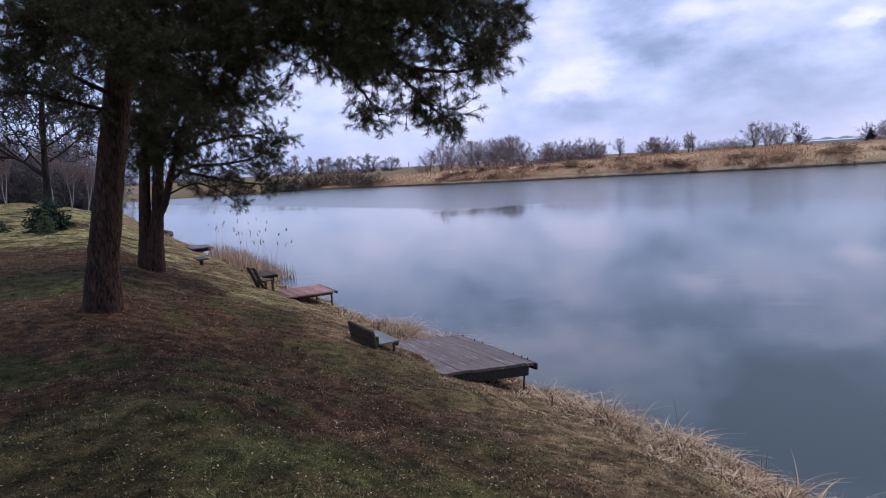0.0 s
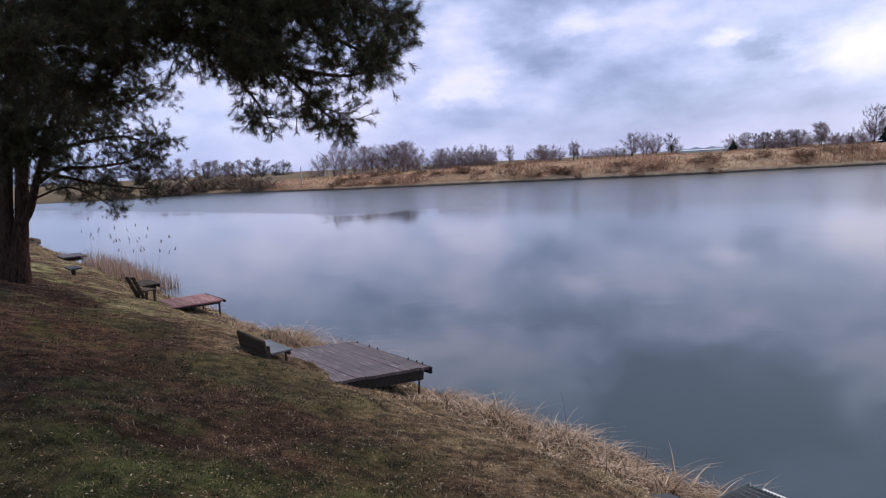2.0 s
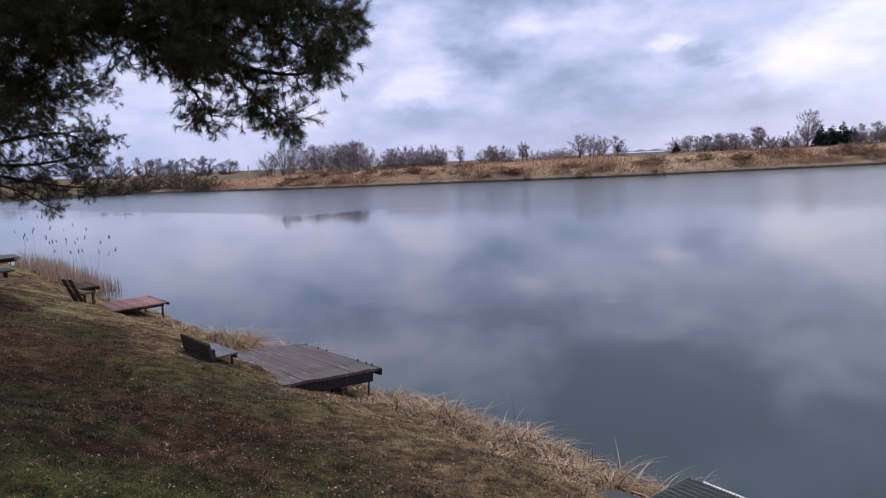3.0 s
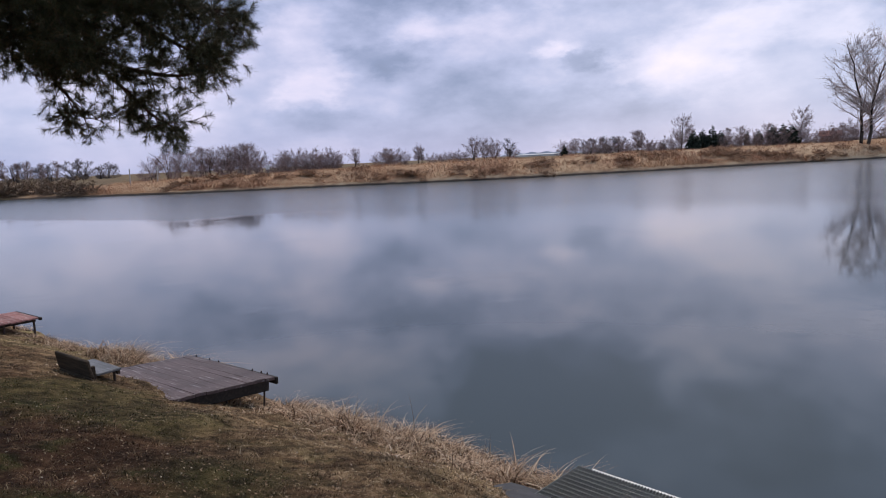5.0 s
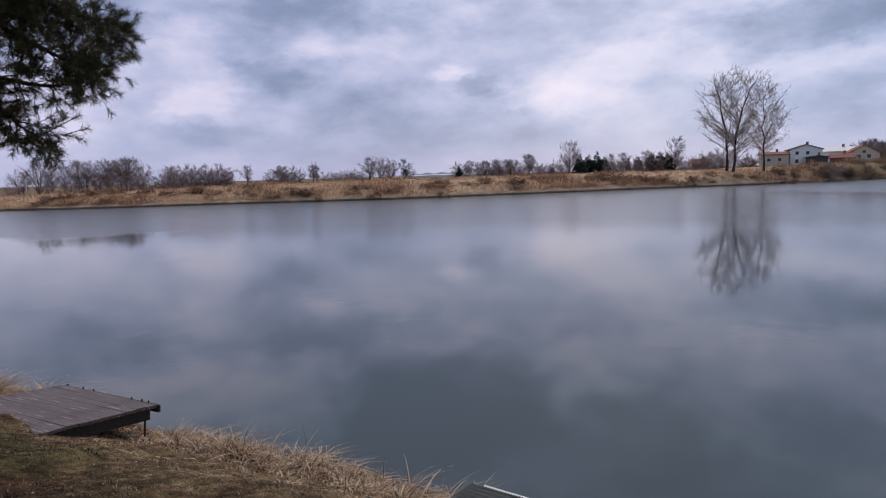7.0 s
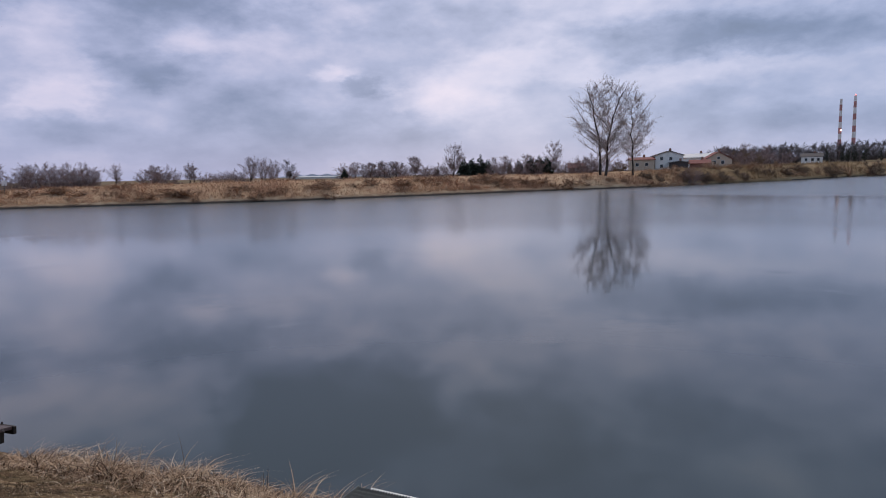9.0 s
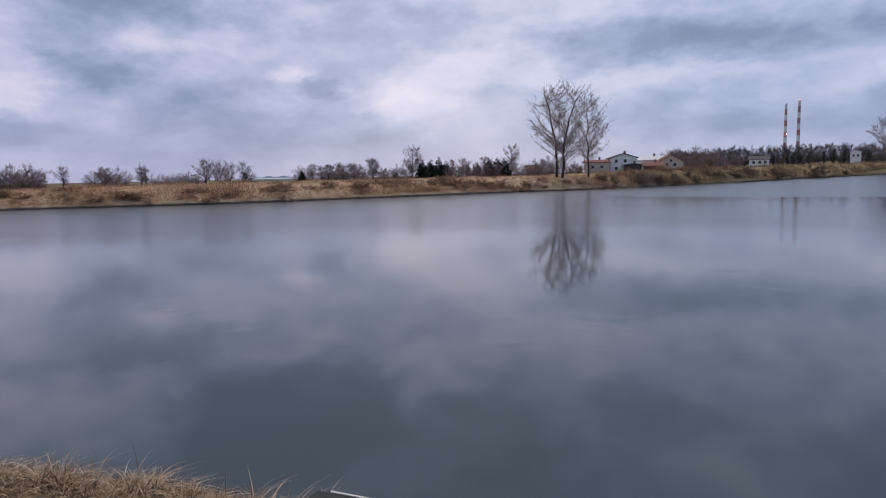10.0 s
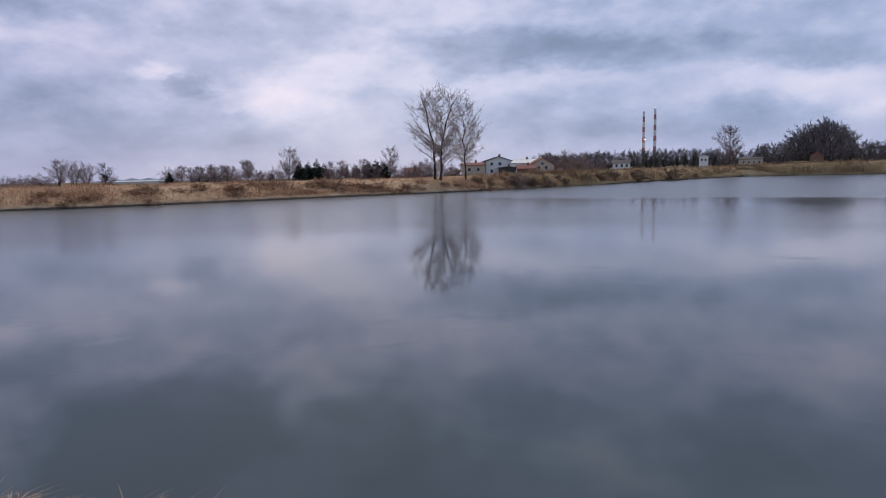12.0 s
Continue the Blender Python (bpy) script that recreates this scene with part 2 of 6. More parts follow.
def bark_material(name, dark, light, warm):
    m, t, b = material(name, 0.95, spec=0.15)
    mp = t.n("ShaderNodeMapping")
    t.link(where(t), mp.inputs[0])
    mp.inputs["Scale"].default_value = (14.0, 14.0, 3.0)
    n0 = t.noise(mp.outputs[0], 1.2, 4.0, 0.6)
    n1 = t.noise(mp.outputs[0], 3.2, 6.0, 0.7)
    crack = t.range(n1, 0.36, 0.54)
    col = t.mix(crack, dark, light)
    col = t.mix(t.range(n0, 0.45, 0.7, 0.0, 0.8), col, warm)
    t.link(col, b.inputs["Base Color"])
    bump(t, b, t.math("ADD", crack, t.math("MULTIPLY", n0, 0.6)), 1.0, 0.03)
    return m


def plain(name, col, var=0.25, rough=0.85, scale=3.0, metal=0.0, bumps=0.15):
    m, t, b = material(name, rough, metal)
    n1 = t.noise(where(t), scale, 5.0, 0.6)
    n2 = t.noise(where(t), scale * 9.0, 3.0, 0.6)
    f = t.math("ADD", t.math("MULTIPLY", n1, 0.7), t.math("MULTIPLY", n2, 0.3))
    t.link(t.ramp(f, [(0.3, tuple(x * (1 - var) for x in col)), (0.7, tuple(min(1.0, x * (1 + var)) for x in col))]), b.inputs["Base Color"])
    bump(t, b, n2, bumps, 0.01)
    return m


def lawn_material():
    m, t, b = material("lawn", 0.95, spec=0.1)
    p = place(t)
    n1 = t.noise(p, 1.3, 5.0, 0.65)
    n2 = t.noise(p, 7.0, 5.0, 0.7)
    n3 = t.noise(p, 45.0, 3.0, 0.7)
    soil = t.ramp(n2, [(0.3, (0.027, 0.013, 0.008)), (0.5, (0.072, 0.037, 0.021)), (0.75, (0.155, 0.090, 0.052))])
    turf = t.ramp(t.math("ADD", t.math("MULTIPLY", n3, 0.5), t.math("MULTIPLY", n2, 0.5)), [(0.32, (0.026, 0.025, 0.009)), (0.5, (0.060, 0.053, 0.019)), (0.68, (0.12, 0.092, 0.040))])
    zone = litter_shade_zone(t, p)
    # turf out on the open lawn; inside the zone a shaded, darker turf replaces it
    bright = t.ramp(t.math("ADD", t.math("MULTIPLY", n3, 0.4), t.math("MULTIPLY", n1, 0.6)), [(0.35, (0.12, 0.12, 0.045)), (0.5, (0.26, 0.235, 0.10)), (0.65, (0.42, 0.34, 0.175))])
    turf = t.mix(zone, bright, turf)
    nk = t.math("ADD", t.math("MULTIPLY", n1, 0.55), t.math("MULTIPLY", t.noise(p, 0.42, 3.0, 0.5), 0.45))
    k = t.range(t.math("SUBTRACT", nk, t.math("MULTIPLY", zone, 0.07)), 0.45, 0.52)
    straw = t.ramp(n2, [(0.3, (0.075, 0.044, 0.025)), (0.5, (0.25, 0.165, 0.092)), (0.72, (0.48, 0.35, 0.21))])
    base = t.mix(shore_strip(t, p), t.mix(k, soil, turf), straw)
    spots = t.math("MULTIPLY", t.range(t.noise(p, 4.2, 5.0, 0.7), 0.34, 0.64, 0.45, 1.4), t.range(t.noise(p, 0.9, 3.0, 0.6), 0.35, 0.65, 0.72, 1.28))
    hv = t.n("ShaderNodeHueSaturation")
    t.link(spots, hv.inputs["Value"])
    t.link(t.mix(t.math("MULTIPLY", lush(t, p), 0.5), base, (0.055, 0.062, 0.020)), hv.inputs["Color"])
    t.link(hv.outputs[0], b.inputs["Base Color"])
    bump(t, b, t.math("ADD", n2, n3), 0.8, 0.06)
    return m


def land_material(name, stops, s1=0.05, s2=0.8, meadow=False):
    m, t, b = material(name, 1.0, spec=0.05)
    p = place(t)
    f = t.math("ADD", t.math("MULTIPLY", t.noise(p, s1, 5.0, 0.6), 0.6), t.math("MULTIPLY", t.noise(p, s2, 5.0, 0.7), 0.4))
    c = t.ramp(f, stops)
    if meadow:
        # wet earth shows where the bank is cut by the water
        lift = t.n("ShaderNodeSeparateXYZ")
        t.link(p, lift.inputs[0])
        wet = t.math("ADD", lift.outputs["Z"], t.math("MULTIPLY", t.noise(p, 0.5, 4.0, 0.6), 0.5))
        c = t.mix(t.range(wet, 0.62, 0.46), c, (0.15, 0.105, 0.08))
        c = t.mix(olive_slope(t, p), c, t.ramp(f, [(0.3, (0.16, 0.105, 0.055)), (0.5, (0.29, 0.21, 0.115)), (0.7, (0.42, 0.31, 0.19))]))
    t.link(c, b.inputs["Base Color"])
    return m


def water_material():
    m, t, b = material("lake_water", 0.03, spec=0.5)
    b.inputs["IOR"].default_value = 1.333
    p = place(t)
    murk = t.noise(p, 0.06, 3.0)
    t.link(t.ramp(murk, [(0.3, (0.075, 0.090, 0.107)), (0.7, (0.091, 0.107, 0.123))]), b.inputs["Base Color"])
    # the breeze ruffles a strip along the far shore; the rest lies still
    out = t.vmath("LENGTH", p).outputs["Value"]
    patchy = t.noise(p, 0.022, 2.0, 0.5)
    east = t.math("MAXIMUM", t.math("SUBTRACT", t.vmath("DOT_PRODUCT", p, (1.0, 0.0, 0.0)).outputs["Value"], 50.0), 0.0)
    ruffle = t.range(t.math("SUBTRACT", t.math("ADD", out, t.math("MULTIPLY", patchy, 30.0)), t.math("MULTIPLY", east, 1.5)), 46.0, 74.0)
    # at both ends of the lake the ruffled water stops at a sharp line
    sideways = t.vmath("DOT_PRODUCT", p, (1.0, 0.0, 0.0)).outputs["Value"]
    west = t.range(sideways, 16.0, 5.0)
    reach = t.math("ADD", out, t.math("MULTIPLY", t.noise(p, 0.07, 4.0, 0.6), 8.0))
    reach = t.math("ADD", reach, t.math("MULTIPLY", t.math("MINIMUM", sideways, 0.0), 1.4))
    line = t.range(reach, 58.0, 62.0)
    east_end = t.math("MULTIPLY", t.range(reach, 104.0, 110.0), t.range(sideways, 84.0, 104.0))
    ruffle = t.math("ADD", t.math("MULTIPLY", ruffle, t.math("SUBTRACT", 1.0, west)), t.math("MULTIPLY", line, west))
    ruffle = t.math("MAXIMUM", ruffle, east_end)
    calm = t.math("ADD", t.range(out, 8.0, 32.0, 0.03, 0.052), t.range(out, 55.0, 100.0, 0.0, 0.045))
    t.link(t.math("ADD", calm, t.math("MULTIPLY", ruffle, 0.13)), b.inputs["Roughness"])
    w1 = t.noise(p, 1.6, 3.0, 0.5)
    w2 = t.noise(p, 7.0, 2.0, 0.5)
    gust = t.range(t.noise(p, 0.16, 3.0, 0.5), 0.55, 0.70, 0.14, 1.7)
    h = t.math("MULTIPLY", t.math("ADD", w1, t.math("MULTIPLY", w2, 0.3)), t.math("ADD", gust, t.math("MULTIPLY", ruffle, 4.0)))
    bump(t, b, h, 0.26, 0.014)
    return m


M_WATER = water_material()
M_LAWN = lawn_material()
M_BANK = land_material("dry_bank", [(0.38, (0.36, 0.20, 0.125)), (0.5, (0.55, 0.365, 0.23)), (0.62, (0.68, 0.51, 0.345))], 0.08, 0.7, True)
M_FIELD = land_material("field", [(0.35, (0.21, 0.135, 0.092)), (0.5, (0.19, 0.145, 0.088)), (0.65, (0.30, 0.215, 0.15))], 0.012, 0.2)
M_BED = plain("lake_bed", (0.045, 0.036, 0.030))
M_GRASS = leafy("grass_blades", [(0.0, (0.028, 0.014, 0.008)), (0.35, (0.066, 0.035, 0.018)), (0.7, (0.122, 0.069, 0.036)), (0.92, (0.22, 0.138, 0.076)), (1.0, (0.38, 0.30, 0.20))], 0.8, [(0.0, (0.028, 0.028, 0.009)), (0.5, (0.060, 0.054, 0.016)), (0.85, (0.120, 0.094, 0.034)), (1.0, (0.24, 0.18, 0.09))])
M_LITTER = leafy("leaf_litter", [(0.0, (0.06, 0.030, 0.018)), (0.45, (0.16, 0.095, 0.058)), (0.78, (0.28, 0.18, 0.11)), (0.94, (0.40, 0.30, 0.20)), (1.0, (0.60, 0.51, 0.42))], 0.8)
M_DRY = leafy("dry_grass", [(0.0, (0.05, 0.026, 0.015)), (0.4, (0.23, 0.13, 0.075)), (0.68, (0.58, 0.395, 0.26)), (0.9, (0.72, 0.53, 0.36)), (1.0, (0.86, 0.72, 0.56))], 0.8)
M_FARDRY = leafy("far_dead_grass", [(0.0, (0.52, 0.315, 0.20)), (0.5, (0.62, 0.40, 0.255)), (1.0, (0.71, 0.50, 0.34))], 0.9, None, (0.40, 0.215, 0.135), 0.11)
M_REED = leafy("reed", [(0.0, (0.34, 0.20, 0.14)), (0.5, (0.55, 0.36, 0.26)), (1.0, (0.72, 0.55, 0.43))], 0.85)
M_PLUME = leafy("reed_plume", [(0.0, (0.05, 0.03, 0.03)), (1.0, (0.12, 0.08, 0.07))])
M_NEEDLE = leafy("pine_needles", [(0.0, (0.030, 0.031, 0.014)), (0.6, (0.060, 0.058, 0.025)), (0.9, (0.110, 0.090, 0.040)), (1.0, (0.19, 0.090, 0.045))], 0.5)
M_SPRUCE = leafy("spruce_needles", [(0.0, (0.018, 0.034, 0.022)), (1.0, (0.050, 0.080, 0.052))], 0.6)
M_SPRUCE2 = leafy("young_pine_needles", [(0.0, (0.06, 0.085, 0.04)), (1.0, (0.14, 0.16, 0.08))], 0.6)
# distance haze is mixed into these twig colours, paler and bluer than bark
M_TWIG_WOOD = leafy("wood_twigs", [(0.0, (0.105, 0.092, 0.100)), (1.0, (0.22, 0.185, 0.19))], 0.95)
M_CONIFER = leafy("far_conifer", [(0.0, (0.022, 0.032, 0.026)), (1.0, (0.060, 0.072, 0.052))], 0.7)
M_PINEBARK = bark_material("pine_bark", (0.026, 0.016, 0.013), (0.078, 0.044, 0.033), (0.115, 0.056, 0.037))
M_BARK = bark_material("grey_bark", (0.035, 0.028, 0.025), (0.10, 0.085, 0.075), (0.075, 0.062, 0.052))
M_BIRCH = plain("birch_bark", (0.42, 0.39, 0.37), 0.4, 0.8, 2.0)
M_TWIG = leafy("bare_twigs", [(0.0, (0.19, 0.13, 0.125)), (0.6, (0.31, 0.22, 0.212)), (1.0, (0.43, 0.33, 0.315))], 0.95)
M_BARK_DARK = bark_material("dark_bark", (0.020, 0.015, 0.013), (0.050, 0.040, 0.036), (0.038, 0.030, 0.026))
M_TWIG_DARK = leafy("dark_twigs", [(0.0, (0.030, 0.022, 0.021)), (1.0, (0.070, 0.052, 0.048))], 0.95)
# paler again, with more haze put into the colour
M_TWIG_FAR = leafy("hazy_twigs", [(0.0, (0.18, 0.145, 0.155)), (1.0, (0.35, 0.29, 0.295))], 0.95)
M_TWIG_PALE = leafy("pale_twigs", [(0.0, (0.32, 0.245, 0.22)), (1.0, (0.56, 0.46, 0.42))], 0.95)
M_TWIG_RUST = leafy("rusty_twigs", [(0.0, (0.33, 0.195, 0.13)), (0.6, (0.46, 0.295, 0.195)), (1.0, (0.56, 0.39, 0.27))], 0.95)
M_TWIG_GREY = leafy("grey_brown_twigs", [(0.0, (0.16, 0.108, 0.078)), (1.0, (0.33, 0.235, 0.17))], 0.95)
M_DECK = grained("weathered_deck", (0.076, 0.050, 0.049), (0.136, 0.094, 0.090), (0.215, 0.163, 0.156), 0.5, worn=(0.42, 0.38, 0.37), vary=0.14)
M_DARKWOOD = grained("dark_wood", (0.040, 0.027, 0.019), (0.090, 0.062, 0.042), (0.17, 0.12, 0.08), 0.85)
# much darker than the boards: bearers, fascias and side boards
M_NEARBLACK = grained("near_black_wood", (0.016, 0.012, 0.010), (0.032, 0.024, 0.019), (0.060, 0.046, 0.036), 0.7)
M_GREYWOOD = grained("grey_board", (0.10, 0.10, 0.105), (0.20, 0.20, 0.21), (0.30, 0.30, 0.31), 0.45)
M_REDWOOD = grained("faded_red_board", (0.20, 0.075, 0.068), (0.34, 0.17, 0.155), (0.52, 0.40, 0.38), 0.7, worn=(0.55, 0.47, 0.45), vary=0.4)
M_STEEL = plain("rusty_steel", (0.09, 0.065, 0.055), 0.4, 0.6, 20.0, 0.5)
M_GALV = plain("galvanised_steel", (0.15, 0.17, 0.175), 0.25, 0.45, 20.0, 0.7)
M_GALV_RIM = plain("galvanised_edge", (0.62, 0.64, 0.63), 0.15, 0.5, 10.0, 0.3)
M_SLAB = plain("dark_slab", (0.075, 0.075, 0.082), 0.35, 0.9, 6.0)
M_WALL = plain("white_render", (0.84, 0.82, 0.80), 0.08, 0.9, 1.5)
M_WALL2 = plain("ochre_render", (0.60, 0.49, 0.39), 0.12, 0.9, 1.5)
M_WALL3 = plain("brick_wall", (0.30, 0.16, 0.12), 0.2, 0.9, 2.0)
M_ROOFR = plain("red_roof", (0.27, 0.10, 0.085), 0.2, 0.8, 2.0)
M_ROOFD = plain("dark_roof", (0.075, 0.065, 0.070), 0.2, 0.7, 2.0)
M_ROOFW = plain("pale_sheet_roof", (0.66, 0.66, 0.68), 0.08, 0.5, 2.0)
M_PANE, _t, _b = material("window_pane", 0.08, spec=0.6)
_b.inputs["Base Color"].default_value = (0.03, 0.035, 0.04, 1)
M_RED = plain("signal_red", (0.52, 0.25, 0.24), 0.15, 0.8, 0.1)
M_WHITE = plain("chimney_white", (0.82, 0.79, 0.79), 0.12, 0.8, 0.1)
M_SMOKE, _t, _b = material("warning_lamp", 0.5)
_b.inputs["Emission Color"].default_value = (1.0, 0.9, 0.85, 1)
_b.inputs["Emission Strength"].default_value = 6.0

M_BEACON, _t, _b = material("red_beacon", 0.5)
_b.inputs["Emission Color"].default_value = (1.0, 0.12, 0.08, 1)
_b.inputs["Emission Strength"].default_value = 2.5
# aerial haze is put into the blue-grey base colour of the hills
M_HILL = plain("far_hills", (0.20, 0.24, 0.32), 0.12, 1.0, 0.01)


# ---- mesh helpers ----
RNG = np.random.default_rng(7)


def mesh_of(name, verts, faces, mats, slot=None, smooth=False):
    """A mesh from arrays: verts (n, 3), faces (m, k), and each face's material slot."""
    verts = np.asarray(verts, np.float32)
    faces = np.asarray(faces, np.int32)
    me = bpy.data.meshes.new(name)
    k = faces.shape[1]
    me.vertices.add(len(verts))
    me.vertices.foreach_set("co", verts.ravel())
    me.loops.add(faces.size)
    me.loops.foreach_set("vertex_index", faces.ravel())
    me.polygons.add(len(faces))
    me.polygons.foreach_set("loop_start", np.arange(0, faces.size, k, dtype=np.int32))
    if slot is not None:
        me.polygons.foreach_set("material_index", np.asarray(slot, np.int32))
    if smooth:
        me.polygons.foreach_set("use_smooth", np.ones(len(faces), bool))
    me.update(calc_edges=True)
    for mt in (mats if isinstance(mats, (list, tuple)) else [mats]):
        me.materials.append(mt)
    return me


def part(name, data, mat=None, parent=None, label="", at=None):
    """Links a mesh or bmesh as one object, under its thing."""
    if isinstance(data, bmesh.types.BMesh):
        me = bpy.data.meshes.new(name)
        data.normal_update()
        data.to_mesh(me)
        data.free()
        data = me
    if mat is not None and not data.materials:
        data.materials.append(mat)
    ob = new(name, data)
    if at is not None:
        ob.matrix_basis = at
    if parent is not None:
        ob.parent = parent
    if label:
        ob["label"] = label
    return ob


def thing(name, m, label, category, group="", kind=""):
    ob = new(name)
    ob.matrix_basis = m
    ob.empty_display_size = 0.1
    return tagged(ob, label, category, group, kind)


def box(sx, sy, sz, x=0, y=0, z=0, bevel=0.004, rough=0.0, bm=None):
    """A box of that size whose lower middle is at x, y, z, with broken edges."""
    own = bm is None
    b = bmesh.new()
    bmesh.ops.create_cube(b, size=1.0)
    for v in b.verts:
        v.co = Vector((v.co.x * sx, v.co.y * sy, (v.co.z + 0.5) * sz))
    if bevel:
        bmesh.ops.bevel(b, geom=list(b.edges), offset=bevel, segments=1, affect="EDGES")
    for v in b.verts:
        if rough:
            v.co += Vector((random.uniform(-rough, rough), random.uniform(-rough, rough), random.uniform(-rough, rough)))
        v.co += Vector((x, y, z))
    return b


def tube(p0, p1, r0, r1=None, sides=10):
    b = bmesh.new()
    p0, p1 = Vector(p0), Vector(p1)
    d = p1 - p0
    bmesh.ops.create_cone(b, cap_ends=True, segments=sides, radius1=r0, radius2=r0 if r1 is None else r1, depth=d.length)
    b.transform(Matrix.Translation((p0 + p1) / 2) @ d.to_track_quat("Z", "Y").to_matrix().to_4x4())
    return b


def unit(v):
    return v / np.maximum(np.linalg.norm(v, axis=-1, keepdims=True), 1e-9)


def tubes(segs, sides=4):
    """Tapered tubes: segs is (n, 8): start, end, two radii. Returns verts and quads."""
    s = np.asarray(segs, float)
    a, b, ra, rb = s[:, :3], s[:, 3:6], s[:, 6], s[:, 7]
    d = unit(b - a)
    ref = np.where(np.abs(d[:, 2:3]) < 0.9, np.array([[0, 0, 1.0]]), np.array([[1.0, 0, 0]]))
    u = unit(np.cross(d, ref))
    v = np.cross(d, u)
    ang = np.arange(sides) * 2 * np.pi / sides
    ring = np.cos(ang)[None, :, None] * u[:, None] + np.sin(ang)[None, :, None] * v[:, None]
    lo = a[:, None] + ring * ra[:, None, None]
    hi = b[:, None] + ring * rb[:, None, None]
    verts = np.concatenate([lo, hi], 1).reshape(-1, 3)
    base = (np.arange(len(s)) * 2 * sides)[:, None]
    i = np.arange(sides)
    j = (i + 1) % sides
    quad = np.stack([i, j, j + sides, i + sides], 1)
    faces = (base[:, :, None] + quad[None]).reshape(-1, 4)
    return verts, faces


def limb(points, radii, sides=12, rough=0.0, seed=1):
    """One skin along a line of points, with uneven roundness."""
    pts = np.asarray(points, float)
    n = len(pts)
    tan = unit(np.gradient(pts, axis=0))
    u = unit(np.cross(tan, np.array([[0.13, 0.97, 0.05]])))
    v = np.cross(tan, u)
    ang = np.arange(sides) * 2 * np.pi / sides
    rg = np.random.default_rng(seed)
    r = np.asarray(radii, float)[:, None] * (1 + rough * rg.standard_normal((n, sides)))
    verts = pts[:, None] + (np.cos(ang)[None, :, None] * u[:, None] + np.sin(ang)[None, :, None] * v[:, None]) * r[:, :, None]
    i, j = np.meshgrid(np.arange(n - 1), np.arange(sides), indexing="ij")
    j2 = (j + 1) % sides
    faces = np.stack([i * sides + j, i * sides + j2, (i + 1) * sides + j2, (i + 1) * sides + j], -1).reshape(-1, 4)
    return verts.reshape(-1, 3), faces


def joined(*pairs):
    vs, fs, k = [], [], 0
    for v, f in pairs:
        vs.append(np.asarray(v))
        fs.append(np.asarray(f) + k)
        k += len(v)
    return np.concatenate(vs), np.concatenate(fs)


def smooth_line(pts, n):
    """A curve through the points."""
    p = np.asarray(pts, float)
    t = np.linspace(0, len(p) - 1, n)
    q = np.pad(p, ((1, 1), (0, 0)), mode="reflect", reflect_type="odd")
    i = np.minimum(t.astype(int), len(p) - 2)
    f = (t - i)[:, None]
    a, b, c, d = q[i], q[i + 1], q[i + 2], q[i + 3]
    return 0.5 * (2 * b + (c - a) * f + (2 * a - 5 * b + 4 * c - d) * f * f + (3 * b - a - 3 * c + d) * f ** 3)


# ---- the lie of the land ----
SHORE_N, SHORE_D = np.array([0.867, 0.498]), np.array([-0.498, 0.867])
NEAR_S = 6.6
LAKE = np.array([(-75, 132), (-69, 146), (-59, 148), (-41, 143), (-29, 150), (-15, 140), (-6, 131), (2, 124), (12, 119), (22, 115), (31, 111), (42, 104), (52, 99), (63, 97), (84, 93), (112, 89),
                 (130, 84), (158, 82), (203, 79), (268, 82), (410, 78), (438, 54), (462, 9), (470, -160), (94, -151), (35.6, -48.9), (5.7, 3.3), (2.24, 9.4), (-6, 23.7), (-19.5, 47.2), (-36, 77)])


def lake_distance(x, y):
    """Metres outside the lake's edge; minus inside."""
    p = np.stack([x, y], -1)
    a = LAKE
    b = np.roll(LAKE, -1, 0)
    best = np.full(x.shape, 1e9)
    inside = np.zeros(x.shape, bool)
    for (ax, ay), (bx, by) in zip(a, b):
        ex, ey = bx - ax, by - ay
        t = np.clip(((x - ax) * ex + (y - ay) * ey) / (ex * ex + ey * ey), 0, 1)
        best = np.minimum(best, np.hypot(x - ax - t * ex, y - ay - t * ey))
        cross = (ay > y) != (by > y)
        with np.errstate(divide="ignore", invalid="ignore"):
            xi = ax + (y - ay) / (ey if ey else 1e-9) * ex
        inside ^= cross & (x < xi)
    return np.where(inside, -best, best)


def ripple(x, y, k=1.0):
    return (np.sin(1.7 * k * x + 0.6 * np.sin(1.1 * k * y)) * np.cos(1.3 * k * y + 0.9 * np.sin(0.8 * k * x)) + 0.5 * np.sin(3.9 * k * x + 1.2) * np.sin(3.1 * k * y + 0.4))


def ss(v, a, b):
    t = np.clip((v - a) / (b - a), 0, 1)
    return t * t * (3 - 2 * t)


